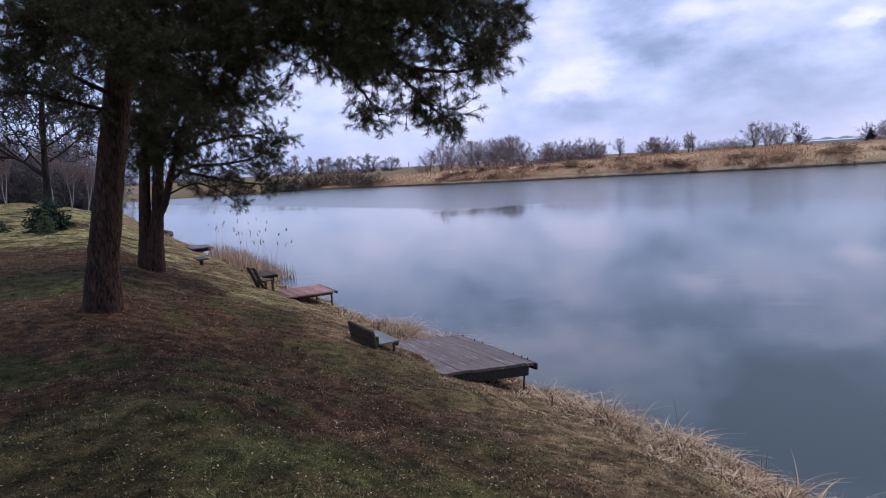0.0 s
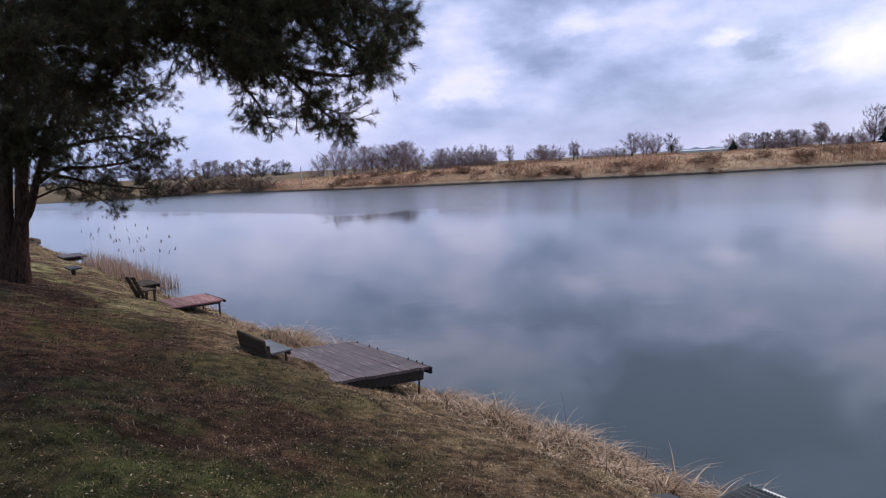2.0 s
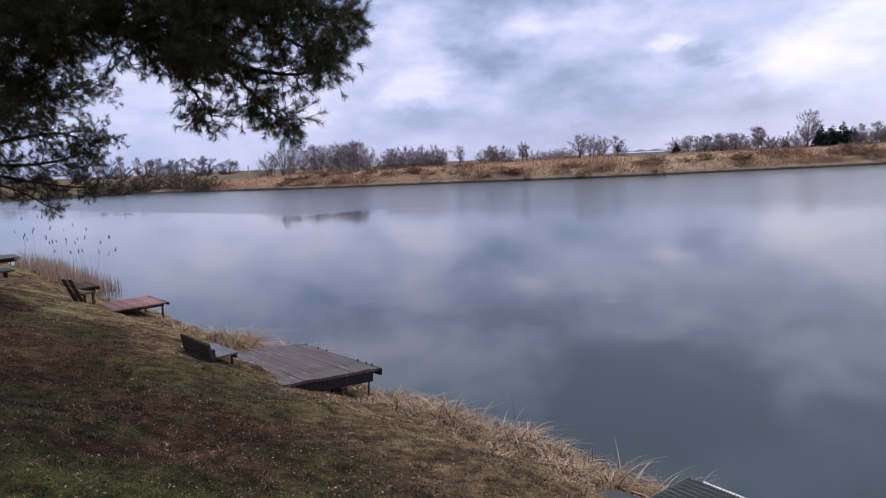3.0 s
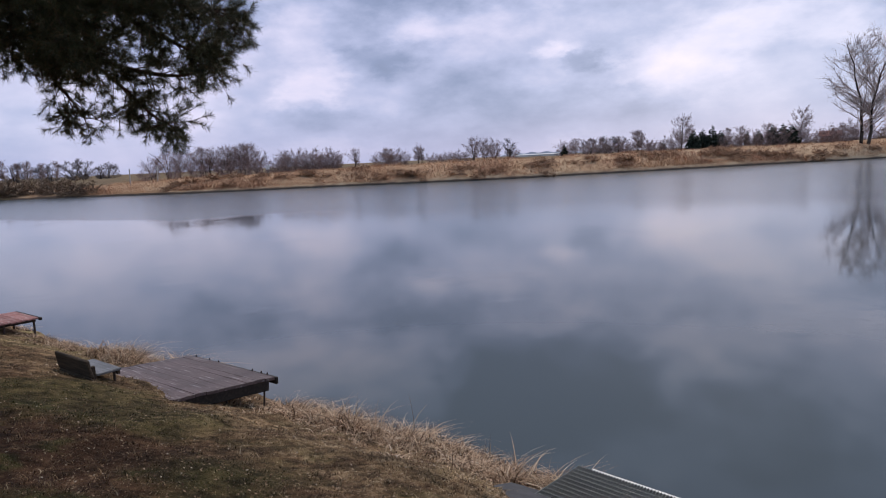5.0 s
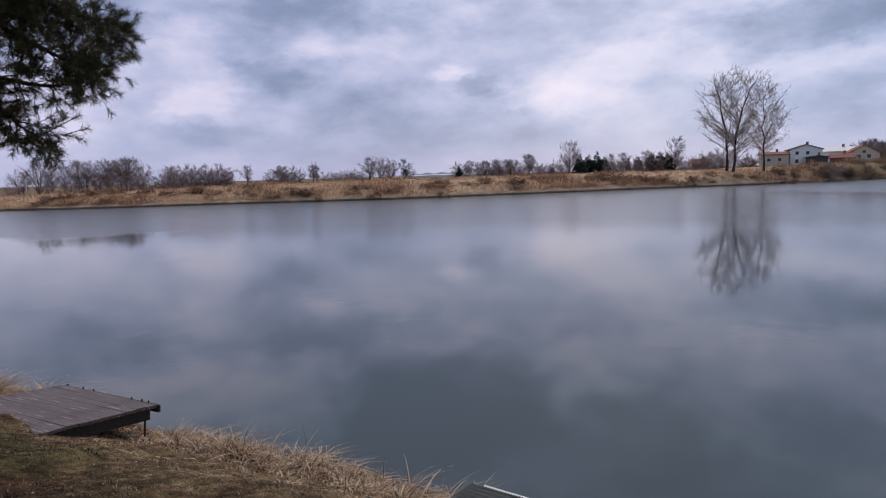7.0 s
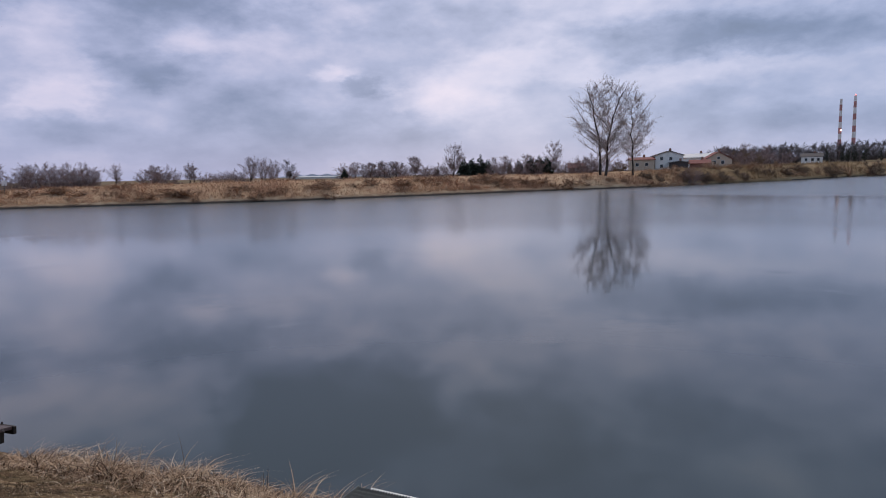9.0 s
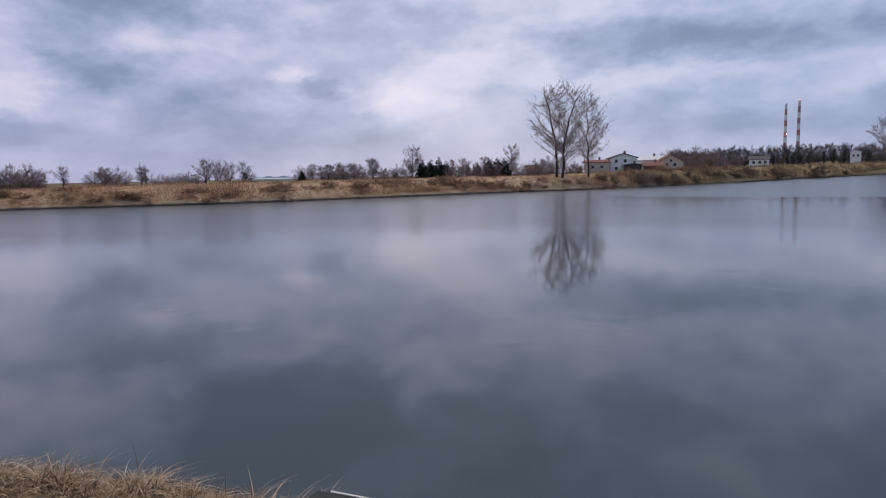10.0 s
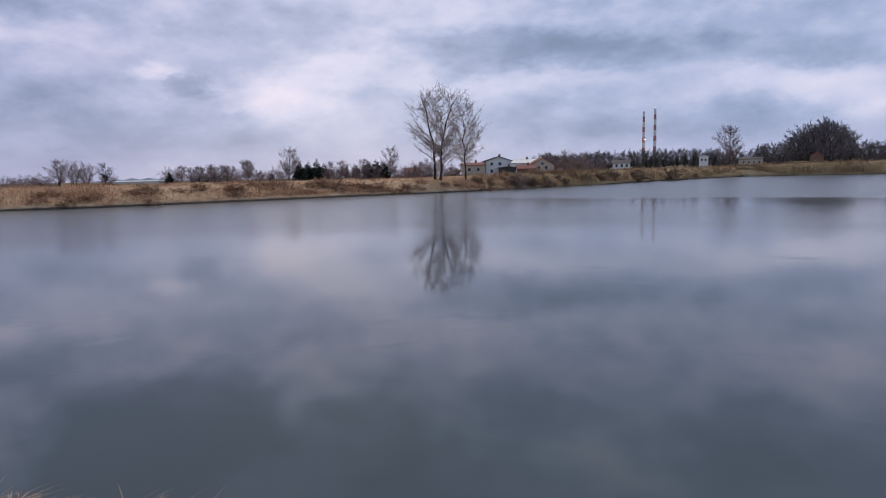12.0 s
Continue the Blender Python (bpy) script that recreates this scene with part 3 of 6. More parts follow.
def height(x, y):
    """The ground's height over the water, and how far each place belongs to the far side."""
    x, y = np.asarray(x, float), np.asarray(y, float)
    r = np.hypot(x, y)
    az = np.degrees(np.arctan2(x, y))
    q = lake_distance(x, y)
    q = q + 0.16 * ripple(x, y, 0.8) * (r < 60) 
    near = np.interp(q, [-4, -0.4, 0, 0.45, 1.0, 2.0, 6.0, 14, 60], [-1.3, -0.3, -0.04, 0.10, 0.36, 0.82, 2.10, 2.25, 2.6]) + (0.035 * ripple(x, y, 1.1) + 0.012 * ripple(x, y, 4.3)) * ss(q, 0.1, 0.8)
    crest = np.interp(az, [-26, -12, -6, -3, 6, 15, 24, 40, 52, 62, 69, 76, 84, 92], [1.0, 0.9, 1.2, 2.0, 2.4, 2.9, 3.1, 3.2, 3.3, 3.9, 4.6, 5.5, 7.0, 8.0])
    far_z = np.interp(az, [-40, -20, 0, 50, 58, 64, 70, 78, 90, 110], [3.5, 3.6, 1.9, 2.6, 4.0, 6.0, 11.0, 16.0, 18.0, 18.0])
    edge = np.interp(q, [-6, -0.3, 0, 0.25, 3, 8], [-1.3, -0.3, 0.0, 0.17, 0.54, 1.0])
    far = np.where(q < 0, edge, edge * crest) + (far_z - crest) * ss(q, 8, 330) + (0.16 * ripple(x, y, 0.25) + 0.10 * ripple(x, y, 0.9)) * ss(q, 1, 6)
    s = x * SHORE_N[0] + y * SHORE_N[1]
    w = ss(s, NEAR_S + 2, NEAR_S + 14)
    return near * (1 - w) + far * w, w, q


def ground_z(x, y):
    return float(height(np.array([x]), np.array([y]))[0][0])


def far_edge(az):
    """How far off the lake's far edge lies in that direction."""
    r = np.concatenate([np.arange(90, 200, 0.25), np.arange(200, 520, 1.0)])
    out = []
    for a in az:
        d = lake_distance(r * math.sin(a), r * math.cos(a))
        hit = np.nonzero((d[:-1] < 0) & (d[1:] >= 0))[0]
        if len(hit) == 0:
            out.append(160.0)
            continue
        i = hit[-1]
        out.append(r[i] + (r[i + 1] - r[i]) * d[i] / (d[i] - d[i + 1]))
    return np.array(out)


def build_ground():
    az = np.radians(np.concatenate([np.arange(-44, 98, 0.5), np.arange(98, 316, 4.0)]))
    rr = [0.02]
    while rr[-1] < 70:
        rr.append(rr[-1] * 1.02 + 0.05)
    rr = np.array(rr)
    edge = far_edge(az)
    near = rr[:, None] + 0 * edge[None]
    steps = np.array([-14, -7, -3, -1.2, -0.5, -0.15, 0.05, 0.3, 0.7, 1.3, 2.0, 3.0, 4.2, 5.6, 7.2, 9, 11, 14, 18, 24, 32, 44, 60, 80, 105, 140, 190, 260, 360, 500, 700, 1000, 1500, 2300, 3400, 4600])
    far = edge[None] + steps[:, None]
    R = np.concatenate([near, far])
    rr = R[:, 0]
    A = np.broadcast_to(az, R.shape)
    x, y = R * np.sin(A), R * np.cos(A)
    z, w, q = height(x.ravel(), y.ravel())
    nA = len(az)
    verts = np.stack([x.ravel(), y.ravel(), z], 1)
    i, j = np.meshgrid(np.arange(len(rr) - 1), np.arange(nA), indexing="ij")
    j2 = (j + 1) % nA
    faces = np.stack([i * nA + j, (i + 1) * nA + j, (i + 1) * nA + j2, i * nA + j2], -1).reshape(-1, 4)
    c = faces[:, 0]
    slot = np.where(q[c] < np.where(w[c] > 0.5, 0.02, -0.45), 3, np.where(w[c] < 0.5, 0, np.where((q[c] < 15) & (verts[c, 0] > -28), 1, 2)))
    me = mesh_of("ground", verts, faces, [M_LAWN, M_BANK, M_FIELD, M_BED], slot, True)
    part("ground", me)
    tagged(bpy.data.objects["ground"], "grassy lake bank, dry far shore and flat fields", "ground", kind="structure")


build_ground()
wv = np.array([(-400, -400, 0), (900, -400, 0), (900, 400, 0), (-400, 400, 0)], float)
water = part("water", mesh_of("water", wv, np.array([[0, 1, 2, 3]]), M_WATER))
tagged(water, "calm grey-blue lake surface mirroring the clouds", "lake", kind="structure")


# ---- trees ----
def bare_segments(seed, stems=1, kids=(10, 8, 5), spread=0.7, up=0.35, clear=0.25, twig=0.012, girth=1.0, lean2=(0.12, 0.30)):
    """The limbs of a leafless tree one metre high: rows of start, end and two radii."""
    rg = np.random.default_rng(seed)
    out = []

    def grow(p, d, length, r, level):
        n = (6, 4, 3, 2, 2)[level]
        step = length / n
        count = kids[level] if level < len(kids) else 0
        first = clear if level == 0 else 0.25
        for i in range(n):
            d = unit(d + rg.normal(0, 0.07 + 0.05 * level, 3) + np.array([0, 0, up * 0.12]))
            q = p + d * step
            r2 = max(r * (1 - (0.75 if level == 0 else 0.6) / n), twig * 0.5)
            out.append((*p, *q, r, r2, level, stem))
            live = max(0.0, ((i + 1) / n - first) / (1 - first))
            was = max(0.0, (i / n - first) / (1 - first))
            for _ in range(int(round(live * count)) - int(round(was * count))):
                side = rg.normal(0, 1, 3)
                side = unit(side - d * (side @ d))
                k = unit(d * (1 - spread * 0.62) + side * spread + np.array([0, 0, up * 0.4]))
                t = rg.uniform(0, 1)
                grow(p + (q - p) * t, k, length * rg.uniform(0.42, 0.66) * (1.15 - 0.45 * (i + t) / n), max(r2 * rg.uniform(0.42, 0.66), twig * 0.55), level + 1)
            p, r = q, r2

    for stem in range(stems):
        a = rg.uniform(0, 6.28)
        lean = 0.05 if stems == 1 else rg.uniform(*lean2)
        d = unit(np.array([math.cos(a) * lean, math.sin(a) * lean, 1.0]))
        base = np.array([math.cos(a), math.sin(a), 0]) * (0.0 if stems == 1 else 0.015)
        grow(base + np.array([0, 0, -0.02]), d, 0.62, (0.024 if stems == 1 else 0.017) * girth, 0)
    g = np.array(out)
    g[:, :8] /= g[:, 5].max()
    return g


def dome_segments(seed, n=1500, wide=0.55, low=0.0, lumps=8, twig=0.006, trunks=0, reach=0.16):
    """A fuzzy leafless crown one metre high: limbs, then fine twigs that fill uneven lumps."""
    rg = np.random.default_rng(seed)
    out = []
    root = np.array([0, 0, low * 0.8])
    if trunks:
        p = np.array([0, 0, -0.02])
        for i in range(5):
            q = np.array([*rg.normal(0, 0.008, 2), low * 1.5 * (i + 1) / 5])
            out.append((*p, *q, 0.020 - 0.002 * i, 0.018 - 0.002 * i, 0, 0))
            p = q
    for k in range(lumps):
        a = 6.28 * (k + rg.uniform()) / lumps
        far = math.sqrt(rg.uniform(0.0, 1.0))
        size = rg.uniform(0.17, 0.36) * (1.15 - 0.35 * far)
        top = 1.0 - 0.42 * far ** 2 * rg.uniform(0.5, 1.2)
        c = np.array([math.cos(a) * far * wide, math.sin(a) * far * wide, max(low + size * 0.7, top - size)])
        for j in range(3):
            p = root + rg.normal(0, 0.03, 3) * (1.0 if trunks == 0 else 0.2)
            e = c + rg.normal(0, size * 0.5, 3)
            m = (p + e) / 2 + rg.normal(0, 0.04, 3) - np.array([0, 0, 0.05])
            out.append((*p, *m, 0.010, 0.007, 1, 9))
            out.append((*m, *e, 0.007, 0.003, 1, 9))
        for j in range(n // lumps):
            v = unit(rg.normal(0, 1, 3))
            q = c + v * size * rg.uniform(0.15, 1.0) ** 0.6
            if rg.uniform() < 0.55:
                q[2] = rg.uniform(low, max(q[2], low + 0.05))
            q[2] = max(q[2], low * 0.7 + rg.uniform(0.0, 0.08))
            d = unit(unit(q - root) + 0.7 * v + rg.normal(0, 0.28, 3))
            ln = reach * rg.uniform(0.5, 1.2)
            out.append((*(q - d * ln * 0.6), *(q + d * ln * 0.4), twig * rg.uniform(0.5, 1.0), twig * 0.25, 2, 9))
    g = np.array(out)
    g[:, :8] /= np.sort(g[:, 5])[-8]
    return g


def crown_segments(seed, stems=1, wide=0.36, low=0.2, limbs=26, fine=2400, twig=0.0016, rise=0.5, reach=0.10, girth=0.02, splay=0.35, kids=9):
    """A leafless tree one metre high whose limbs climb to an uneven round crown: rows of start, end, two radii, level and stem."""
    rg = np.random.default_rng(seed)
    mid = np.array([0, 0, (1 + low) / 2])
    half = np.array([wide, wide, (1 - low) / 2])
    lobes = unit(rg.normal(0, 1, (11, 3)) + np.array([0, 0, 0.2]))
    size = rg.uniform(0.10, 0.30, 11)

    def skin(d):
        return 0.72 + float(np.max(np.clip(lobes @ d, 0, 1) ** 4 * size))

    def curve(a, b, c, n):
        t = np.linspace(0, 1, n + 1)[:, None]
        return a * (1 - t) ** 2 + 2 * b * t * (1 - t) + c * t * t

    out, boles = [], []
    for k in range(stems):
        a = 6.28 * (k + rg.uniform(0, 0.7)) / stems
        way = np.array([math.cos(a), math.sin(a), 0])
        foot = way * (0.0 if stems == 1 else rg.uniform(0.012, 0.03 + (0.10 if low < 0.1 else 0.0)))
        top = mid + way * wide * (splay * rg.uniform(0.6, 1.2) if stems > 1 else 0.12) + np.array([0, 0, half[2] * rg.uniform(0.42, 0.62)])
        pts = curve(foot - np.array([0, 0, 0.02]), foot + way * 0.02 + np.array([0, 0, 0.5]), top, 8) + np.pad(rg.normal(0, 0.008, (9, 2)), ((0, 0), (0, 1)))
        rad = girth * (1 - np.linspace(0, 1, 9) ** 0.8 * 0.86)
        boles.append((pts, rad))
        for i in range(8):
            out.append((*pts[i], *pts[i + 1], rad[i], rad[i + 1], 0, k))
    tips = []
    for i in range(limbs):
        pts, rad = boles[i % stems]
        d = unit(rg.normal(0, 1, 3))
        e = mid + d * half * skin(d) * rg.uniform(0.45, 0.97) ** 0.7
        # a limb leaves its stem below the place that it climbs to
        own = np.interp(max(e[2], 0.05), pts[:, 2], np.arange(9))
        run = math.hypot(e[0] - np.interp(own, np.arange(9), pts[:, 0]), e[1] - np.interp(own, np.arange(9), pts[:, 1]))
        z0 = np.clip(e[2] - run * (0.35 + rise) * rg.uniform(0.7, 1.3), low * 0.6 + rg.uniform(0.0, 0.06), pts[8, 2] * 0.96)
        t = float(np.interp(z0, pts[:, 2], np.arange(9)))
        j = min(int(t), 7)
        p = pts[j] + (pts[j + 1] - pts[j]) * (t - j)
        flat_way = np.array([e[0] - p[0], e[1] - p[1], 0.0])
        pts2 = curve(p, p + (e - p) * 0.4 + flat_way * 0.16, e, 6) + rg.normal(0, 0.006, (7, 3)) * np.linspace(0, 1, 7)[:, None]
        r = np.linspace(max(0.5 * np.interp(t / 8, np.linspace(0, 1, 9), rad), twig * 2), twig * 1.4, 7)
        for m in range(6):
            out.append((*pts2[m], *pts2[m + 1], r[m], r[m + 1], 1, 9))
        for _ in range(kids):
            u = rg.uniform(0.25, 1.0) * 6
            m = min(int(u), 5)
            q = pts2[m] + (pts2[m + 1] - pts2[m]) * (u - m)
            w = unit(unit(pts2[m + 1] - pts2[m]) * 0.8 + rg.normal(0, 0.45, 3) + np.array([0, 0, 0.2 * rise]))
            ln = reach * rg.uniform(0.8, 2.0)
            for n in range(3):
                w = unit(w + rg.normal(0, 0.10, 3) + np.array([0, 0, 0.05 * rise]))
                q2 = q + w * ln / 3
                out.append((*q, *q2, twig * (1.9 - 0.35 * n), twig * (1.55 - 0.35 * n), 2, 9))
                tips.append((q, q2, w))
                q = q2
    for i in rg.integers(0, len(tips), fine):
        a, b, w = tips[i]
        p = a + (b - a) * rg.uniform()
        d = unit(w * 0.55 + rg.normal(0, 0.5, 3) + 0.3 * unit(p - mid) + np.array([0, 0, 0.12 * rise]))
        out.append((*p, *(p + d * reach * rg.uniform(0.35, 1.0)), twig * rg.uniform(0.6, 1.0), twig * 0.35, 2, 9))
    g = np.array(out)
    g[:, :8] /= np.sort(g[:, 5])[-25]
    return g


def strips(segs, rg, fat=1.0):
    """Twigs too thin to show their roundness: a tapered sliver each."""
    s = np.asarray(segs, float)
    a, b = s[:, :3], s[:, 3:6]
    u = unit(np.cross(b - a, rg.normal(0, 1, a.shape))) * fat
    v = np.stack([a - u * s[:, 6:7], a + u * s[:, 6:7], b + u * s[:, 7:8], b - u * s[:, 7:8]], 1).reshape(-1, 3)
    return v, np.arange(len(v)).reshape(-1, 4)


TREE_KINDS = {}


def make_bare(kind, seed, name="bare_tree", bark=None, twigs=None, label="leafless tree", **kw):
    TREE_KINDS[kind] = dict(seed=seed, name=name, bark=bark, twigs=twigs, label=label, kw=kw, ob=None)


def stand(kind, x, y, high, wide=1.0, turn=0.0, sink=0.1, z=None):
    """Puts a tree of that kind, so many metres high, on the ground."""
    k = TREE_KINDS[kind]
    z = ground_z(x, y) if z is None else z
    m = pose(x, y, z - sink, 0, 0, turn) @ Matrix.Diagonal((high * wide, high * wide, high, 1.0))
    if k["ob"] is None:
        kw = k["kw"]
        g = dome_segments(k["seed"], **kw) if "lumps" in kw else crown_segments(k["seed"], **kw) if "limbs" in kw else bare_segments(k["seed"], **kw)
        ob = thing(k["name"], m, k["label"], "shrub" if "shrub" in k["name"] else "tree", k["name"] + "s on the far bank")
        woody = (g[:, 8] == 0) & (g[:, 9] < 6) & ("shrub" not in k["name"])
        for i in range(6):
            one = g[woody & (g[:, 9] == i)]
            if len(one):
                v, f = limb(np.concatenate([one[:, :3], one[-1:, 3:6]]), np.concatenate([one[:, 6], one[-1:, 7]]), 7)
                part("trunk", mesh_of("trunk", v, f, k["bark"], smooth=True), None, ob)
        thick = ~woody & (g[:, 8] <= 1) & ("shrub" not in k["name"])
        v, f = strips(g[~woody & ~thick], np.random.default_rng(1))
        if thick.any():
            v, f = joined(tubes(g[thick, :8], 3), (v, f))
        part("crown", mesh_of("crown", v, f, k["twigs"]), None, ob)
        k["ob"] = ob
        return ob
    own = k["ob"].scale
    return copy_thing(k["ob"], m @ Matrix.Diagonal((1 / own[0], 1 / own[1], 1 / own[2], 1)))


for i in range(3):
    make_bare("round%d" % i, 3 + i, "bare_tree", M_BARK, M_TWIG, "leafless round-crowned tree behind the far bank", stems=1 + i % 2, wide=0.44, low=0.10, limbs=52, fine=4200, twig=0.0015, reach=0.075, kids=8)
    make_bare("bush%d" % i, 11 + i, "bare_shrub", M_BARK, M_TWIG, "dense brown leafless shrub", stems=5, wide=0.62 + 0.08 * i, low=-0.25, limbs=72, fine=5200, twig=0.0021, reach=0.08, rise=0.4, girth=0.007, splay=0.9, kids=6)
    make_bare("wood%d" % i, 17 + i, "bare_tree", M_BARK, M_TWIG_WOOD, "leafless tree of the distant wood", stems=2, wide=0.55, low=-0.15, limbs=44, fine=2000, twig=0.0036, reach=0.08, rise=0.4, splay=0.8, kids=6)
    make_bare("tall%d" % i, 8 + i, "bare_tree", M_BARK, M_TWIG, "slender leafless tree behind the far bank", stems=1, wide=0.22, low=0.06, limbs=34, fine=1500, twig=0.0023, reach=0.075, rise=0.9, kids=7)
make_bare("spreading0", 5, "bare_tree", M_BARK, M_TWIG, "leafless wide-spreading tree behind the far bank", stems=3, wide=0.58, low=0.06, limbs=42, fine=2200, twig=0.0020, reach=0.10, rise=0.45, girth=0.018, splay=0.8, kids=8)
make_bare("spreading1", 6, "bare_tree", M_BARK_DARK, M_TWIG_DARK, "dark leafless wide-spreading tree behind the far bank", stems=1, wide=0.55, low=0.16, limbs=34, fine=1900, twig=0.0022, reach=0.10, rise=0.3, girth=0.026)
make_bare("poplar0", 21, "bare_tree", M_BARK, M_TWIG_PALE, "tall leafless poplar with twin stems beside the houses", stems=2, wide=0.37, low=0.12, limbs=110, fine=8500, twig=0.00058, reach=0.05, rise=0.5, girth=0.014, splay=0.45, kids=12)
make_bare("poplar1", 24, "bare_tree", M_BARK, M_TWIG_PALE, "slim pale leafless poplar beside the houses", stems=1, wide=0.29, low=0.10, limbs=80, fine=7000, twig=0.00060, reach=0.05, rise=0.55, girth=0.011, kids=12)
make_bare("rust", 13, "rusty_shrub", M_BARK, M_TWIG_RUST, "low rust-brown leafless shrub on the dry bank", stems=6, wide=0.75, low=-0.5, limbs=40, fine=1100, twig=0.0095, reach=0.14, rise=0.4, girth=0.008, splay=0.9, kids=5)
make_bare("olive", 14, "bare_shrub", M_BARK, M_TWIG_GREY, "dense grey-brown thicket at the waterside", stems=6, wide=0.75, low=-0.5, limbs=56, fine=2400, twig=0.0070, reach=0.11, rise=0.4, girth=0.008, splay=0.9, kids=6)
VARIANTS = {"round": 3, "bush": 3, "wood": 3, "tall": 3}


def spot(az, dist):
    return dist * math.sin(radians(az)), dist * math.cos(radians(az))


def far_tree(kind, az, dist, el, wide=1.0):
    """A tree whose top stands at that elevation over the viewing place."""
    x, y = spot(az, dist)
    z = ground_z(x, y)
    top = 3.8 + dist * math.tan(radians(el))
    high = max(1.0, top - z) * (1.12 if kind in ("bush", "wood") else 1.07)
    if kind in VARIANTS:
        kind += str(int(az * 7.3 + dist) % VARIANTS[kind])
    return stand(kind, x, y, high, wide, az * 37 % 360, 0.1, z)


SHORE_AZ = (-30, -22, -16, -10, -6, -3, 1, 6, 11, 15, 22, 28, 34, 42, 52, 59, 63, 69, 75, 79, 83, 89)
SHORE_R = (161, 159, 146, 155, 142, 131, 124, 120, 117, 115, 109, 110, 115, 126, 142, 155, 177, 217, 290, 422, 440, 461)


def shore(az):
    return float(np.interp(az, SHORE_AZ, SHORE_R))


# the line of trees and thickets behind the far bank: kind, azimuth, metres behind the shore, elevation of the top, width
FAR_A = [("tall", -13.6, 190, 1.1, 1.0), ("tall", -12.0, 190, 1.45, 1.0), ("tall", -10.8, 190, 1.30, 0.9), ("tall", -9.9, 200, 1.1, 1.1), ("tall", -9.2, 190, 1.2, 1.0), ("tall", -8.3, 200, 1.05, 1.1), ("tall", -7.4, 190, 1.15, 0.9),
         ("spreading0", 0.4, 26, 1.95, 0.9), ("round", 2.0, 34, 1.5, 0.9), ("spreading0", 3.3, 30, 1.7, 0.9), ("round", 5.0, 38, 1.7, 1.0), ("round", 6.5, 36, 1.9, 1.0), ("spreading0", 7.2, 44, 1.5, 0.9)]
FAR_B = [("bush", 8.9, 30, 1.05, 1.2), ("bush", 10.3, 32, 1.32, 1.2), ("bush", 11.6, 36, 1.2, 1.2), ("bush", 12.8, 32, 1.32, 1.2), ("bush", 13.6, 34, 0.9, 1.0), ("round", 15.3, 30, 1.25, 1.0),
         ("bush", 17.5, 26, 1.0, 1.2), ("bush", 18.4, 28, 1.05, 1.2), ("bush", 19.3, 28, 0.8, 1.1), ("tall", 20.9, 30, 1.2, 1.2), ("bush", 22.6, 26, 0.45, 1.3), ("bush", 23.7, 30, 0.6, 1.3), ("bush", 24.9, 30, 0.45, 1.3),
         ("spreading0", 26.3, 26, 1.6, 1.0), ("spreading1", 28.4, 26, 1.45, 0.85)]
FAR_C = [("bush", 33.4, 60, 0.9, 1.2), ("wood", 34.8, 180, 0.95, 1.3), ("wood", 35.8, 180, 1.1, 1.3), ("wood", 36.7, 190, 1.05, 1.3), ("wood", 37.6, 190, 1.0, 1.3), ("bush", 38.2, 60, 0.7, 1.2), ("round", 39.0, 70, 1.45, 1.0),
         ("bush", 40.4, 60, 0.7, 1.4), ("round", 42.3, 66, 2.5, 0.9), ("tall", 45.7, 90, 1.3, 1.2), ("round", 48.6, 90, 1.5, 1.0), ("round", 50.75, 75, 2.5, 0.8), ("bush", 53.6, 40, 1.3, 1.2), ("bush", 54.4, 42, 1.2, 1.2), ("bush", 52.0, 70, 0.5, 1.4)]
FAR_D = [("poplar0", 54.9, 10, 7.3, 1.0), ("poplar1", 57.3, 13, 6.2, 1.0), ("round", 64.2, 60, 1.7, 0.8), ("round", 65.8, 110, 1.9, 0.9), ("round", 67.2, 130, 1.7, 1.0), ("round", 78.45, 40, 3.35, 0.85), ("bush", 61.9, 3, 0.1, 1.0), ("bush", 65.6, 30, 1.3, 1.2), ("bush", 66.9, 60, 1.5, 1.2), ("bush", 68.4, 70, 1.3, 1.2)]
FAR_E = [("round", 1.2, 30, 1.6, 1.0), ("spreading0", 4.2, 34, 1.75, 1.0), ("round", 5.8, 30, 1.75, 1.1), ("bush", 2.6, 24, 0.6, 1.2), ("bush", 4.6, 24, 0.7, 1.2), ("bush", 6.2, 26, 0.8, 1.2), ("bush", 7.6, 26, 0.8, 1.2), ("bush", 9.6, 26, 1.1, 1.1), ("bush", 11.0, 28, 1.25, 1.1), ("bush", 12.2, 28, 1.2, 1.1), ("bush", 18.0, 24, 0.95, 1.1),
         ("bush", 26.9, 24, 0.4, 1.2), ("spreading0", 27.1, 30, 1.35, 0.9), ("bush", 36.3, 150, 0.8, 1.6), ("bush", 37.8, 150, 0.7, 1.6), ("bush", 35.1, 150, 0.75, 1.6), ("bush", -1.4, 22, 0.2, 1.2), ("bush", 0.8, 22, 0.35, 1.2), ("spreading0", -0.8, 28, 1.2, 0.9)]
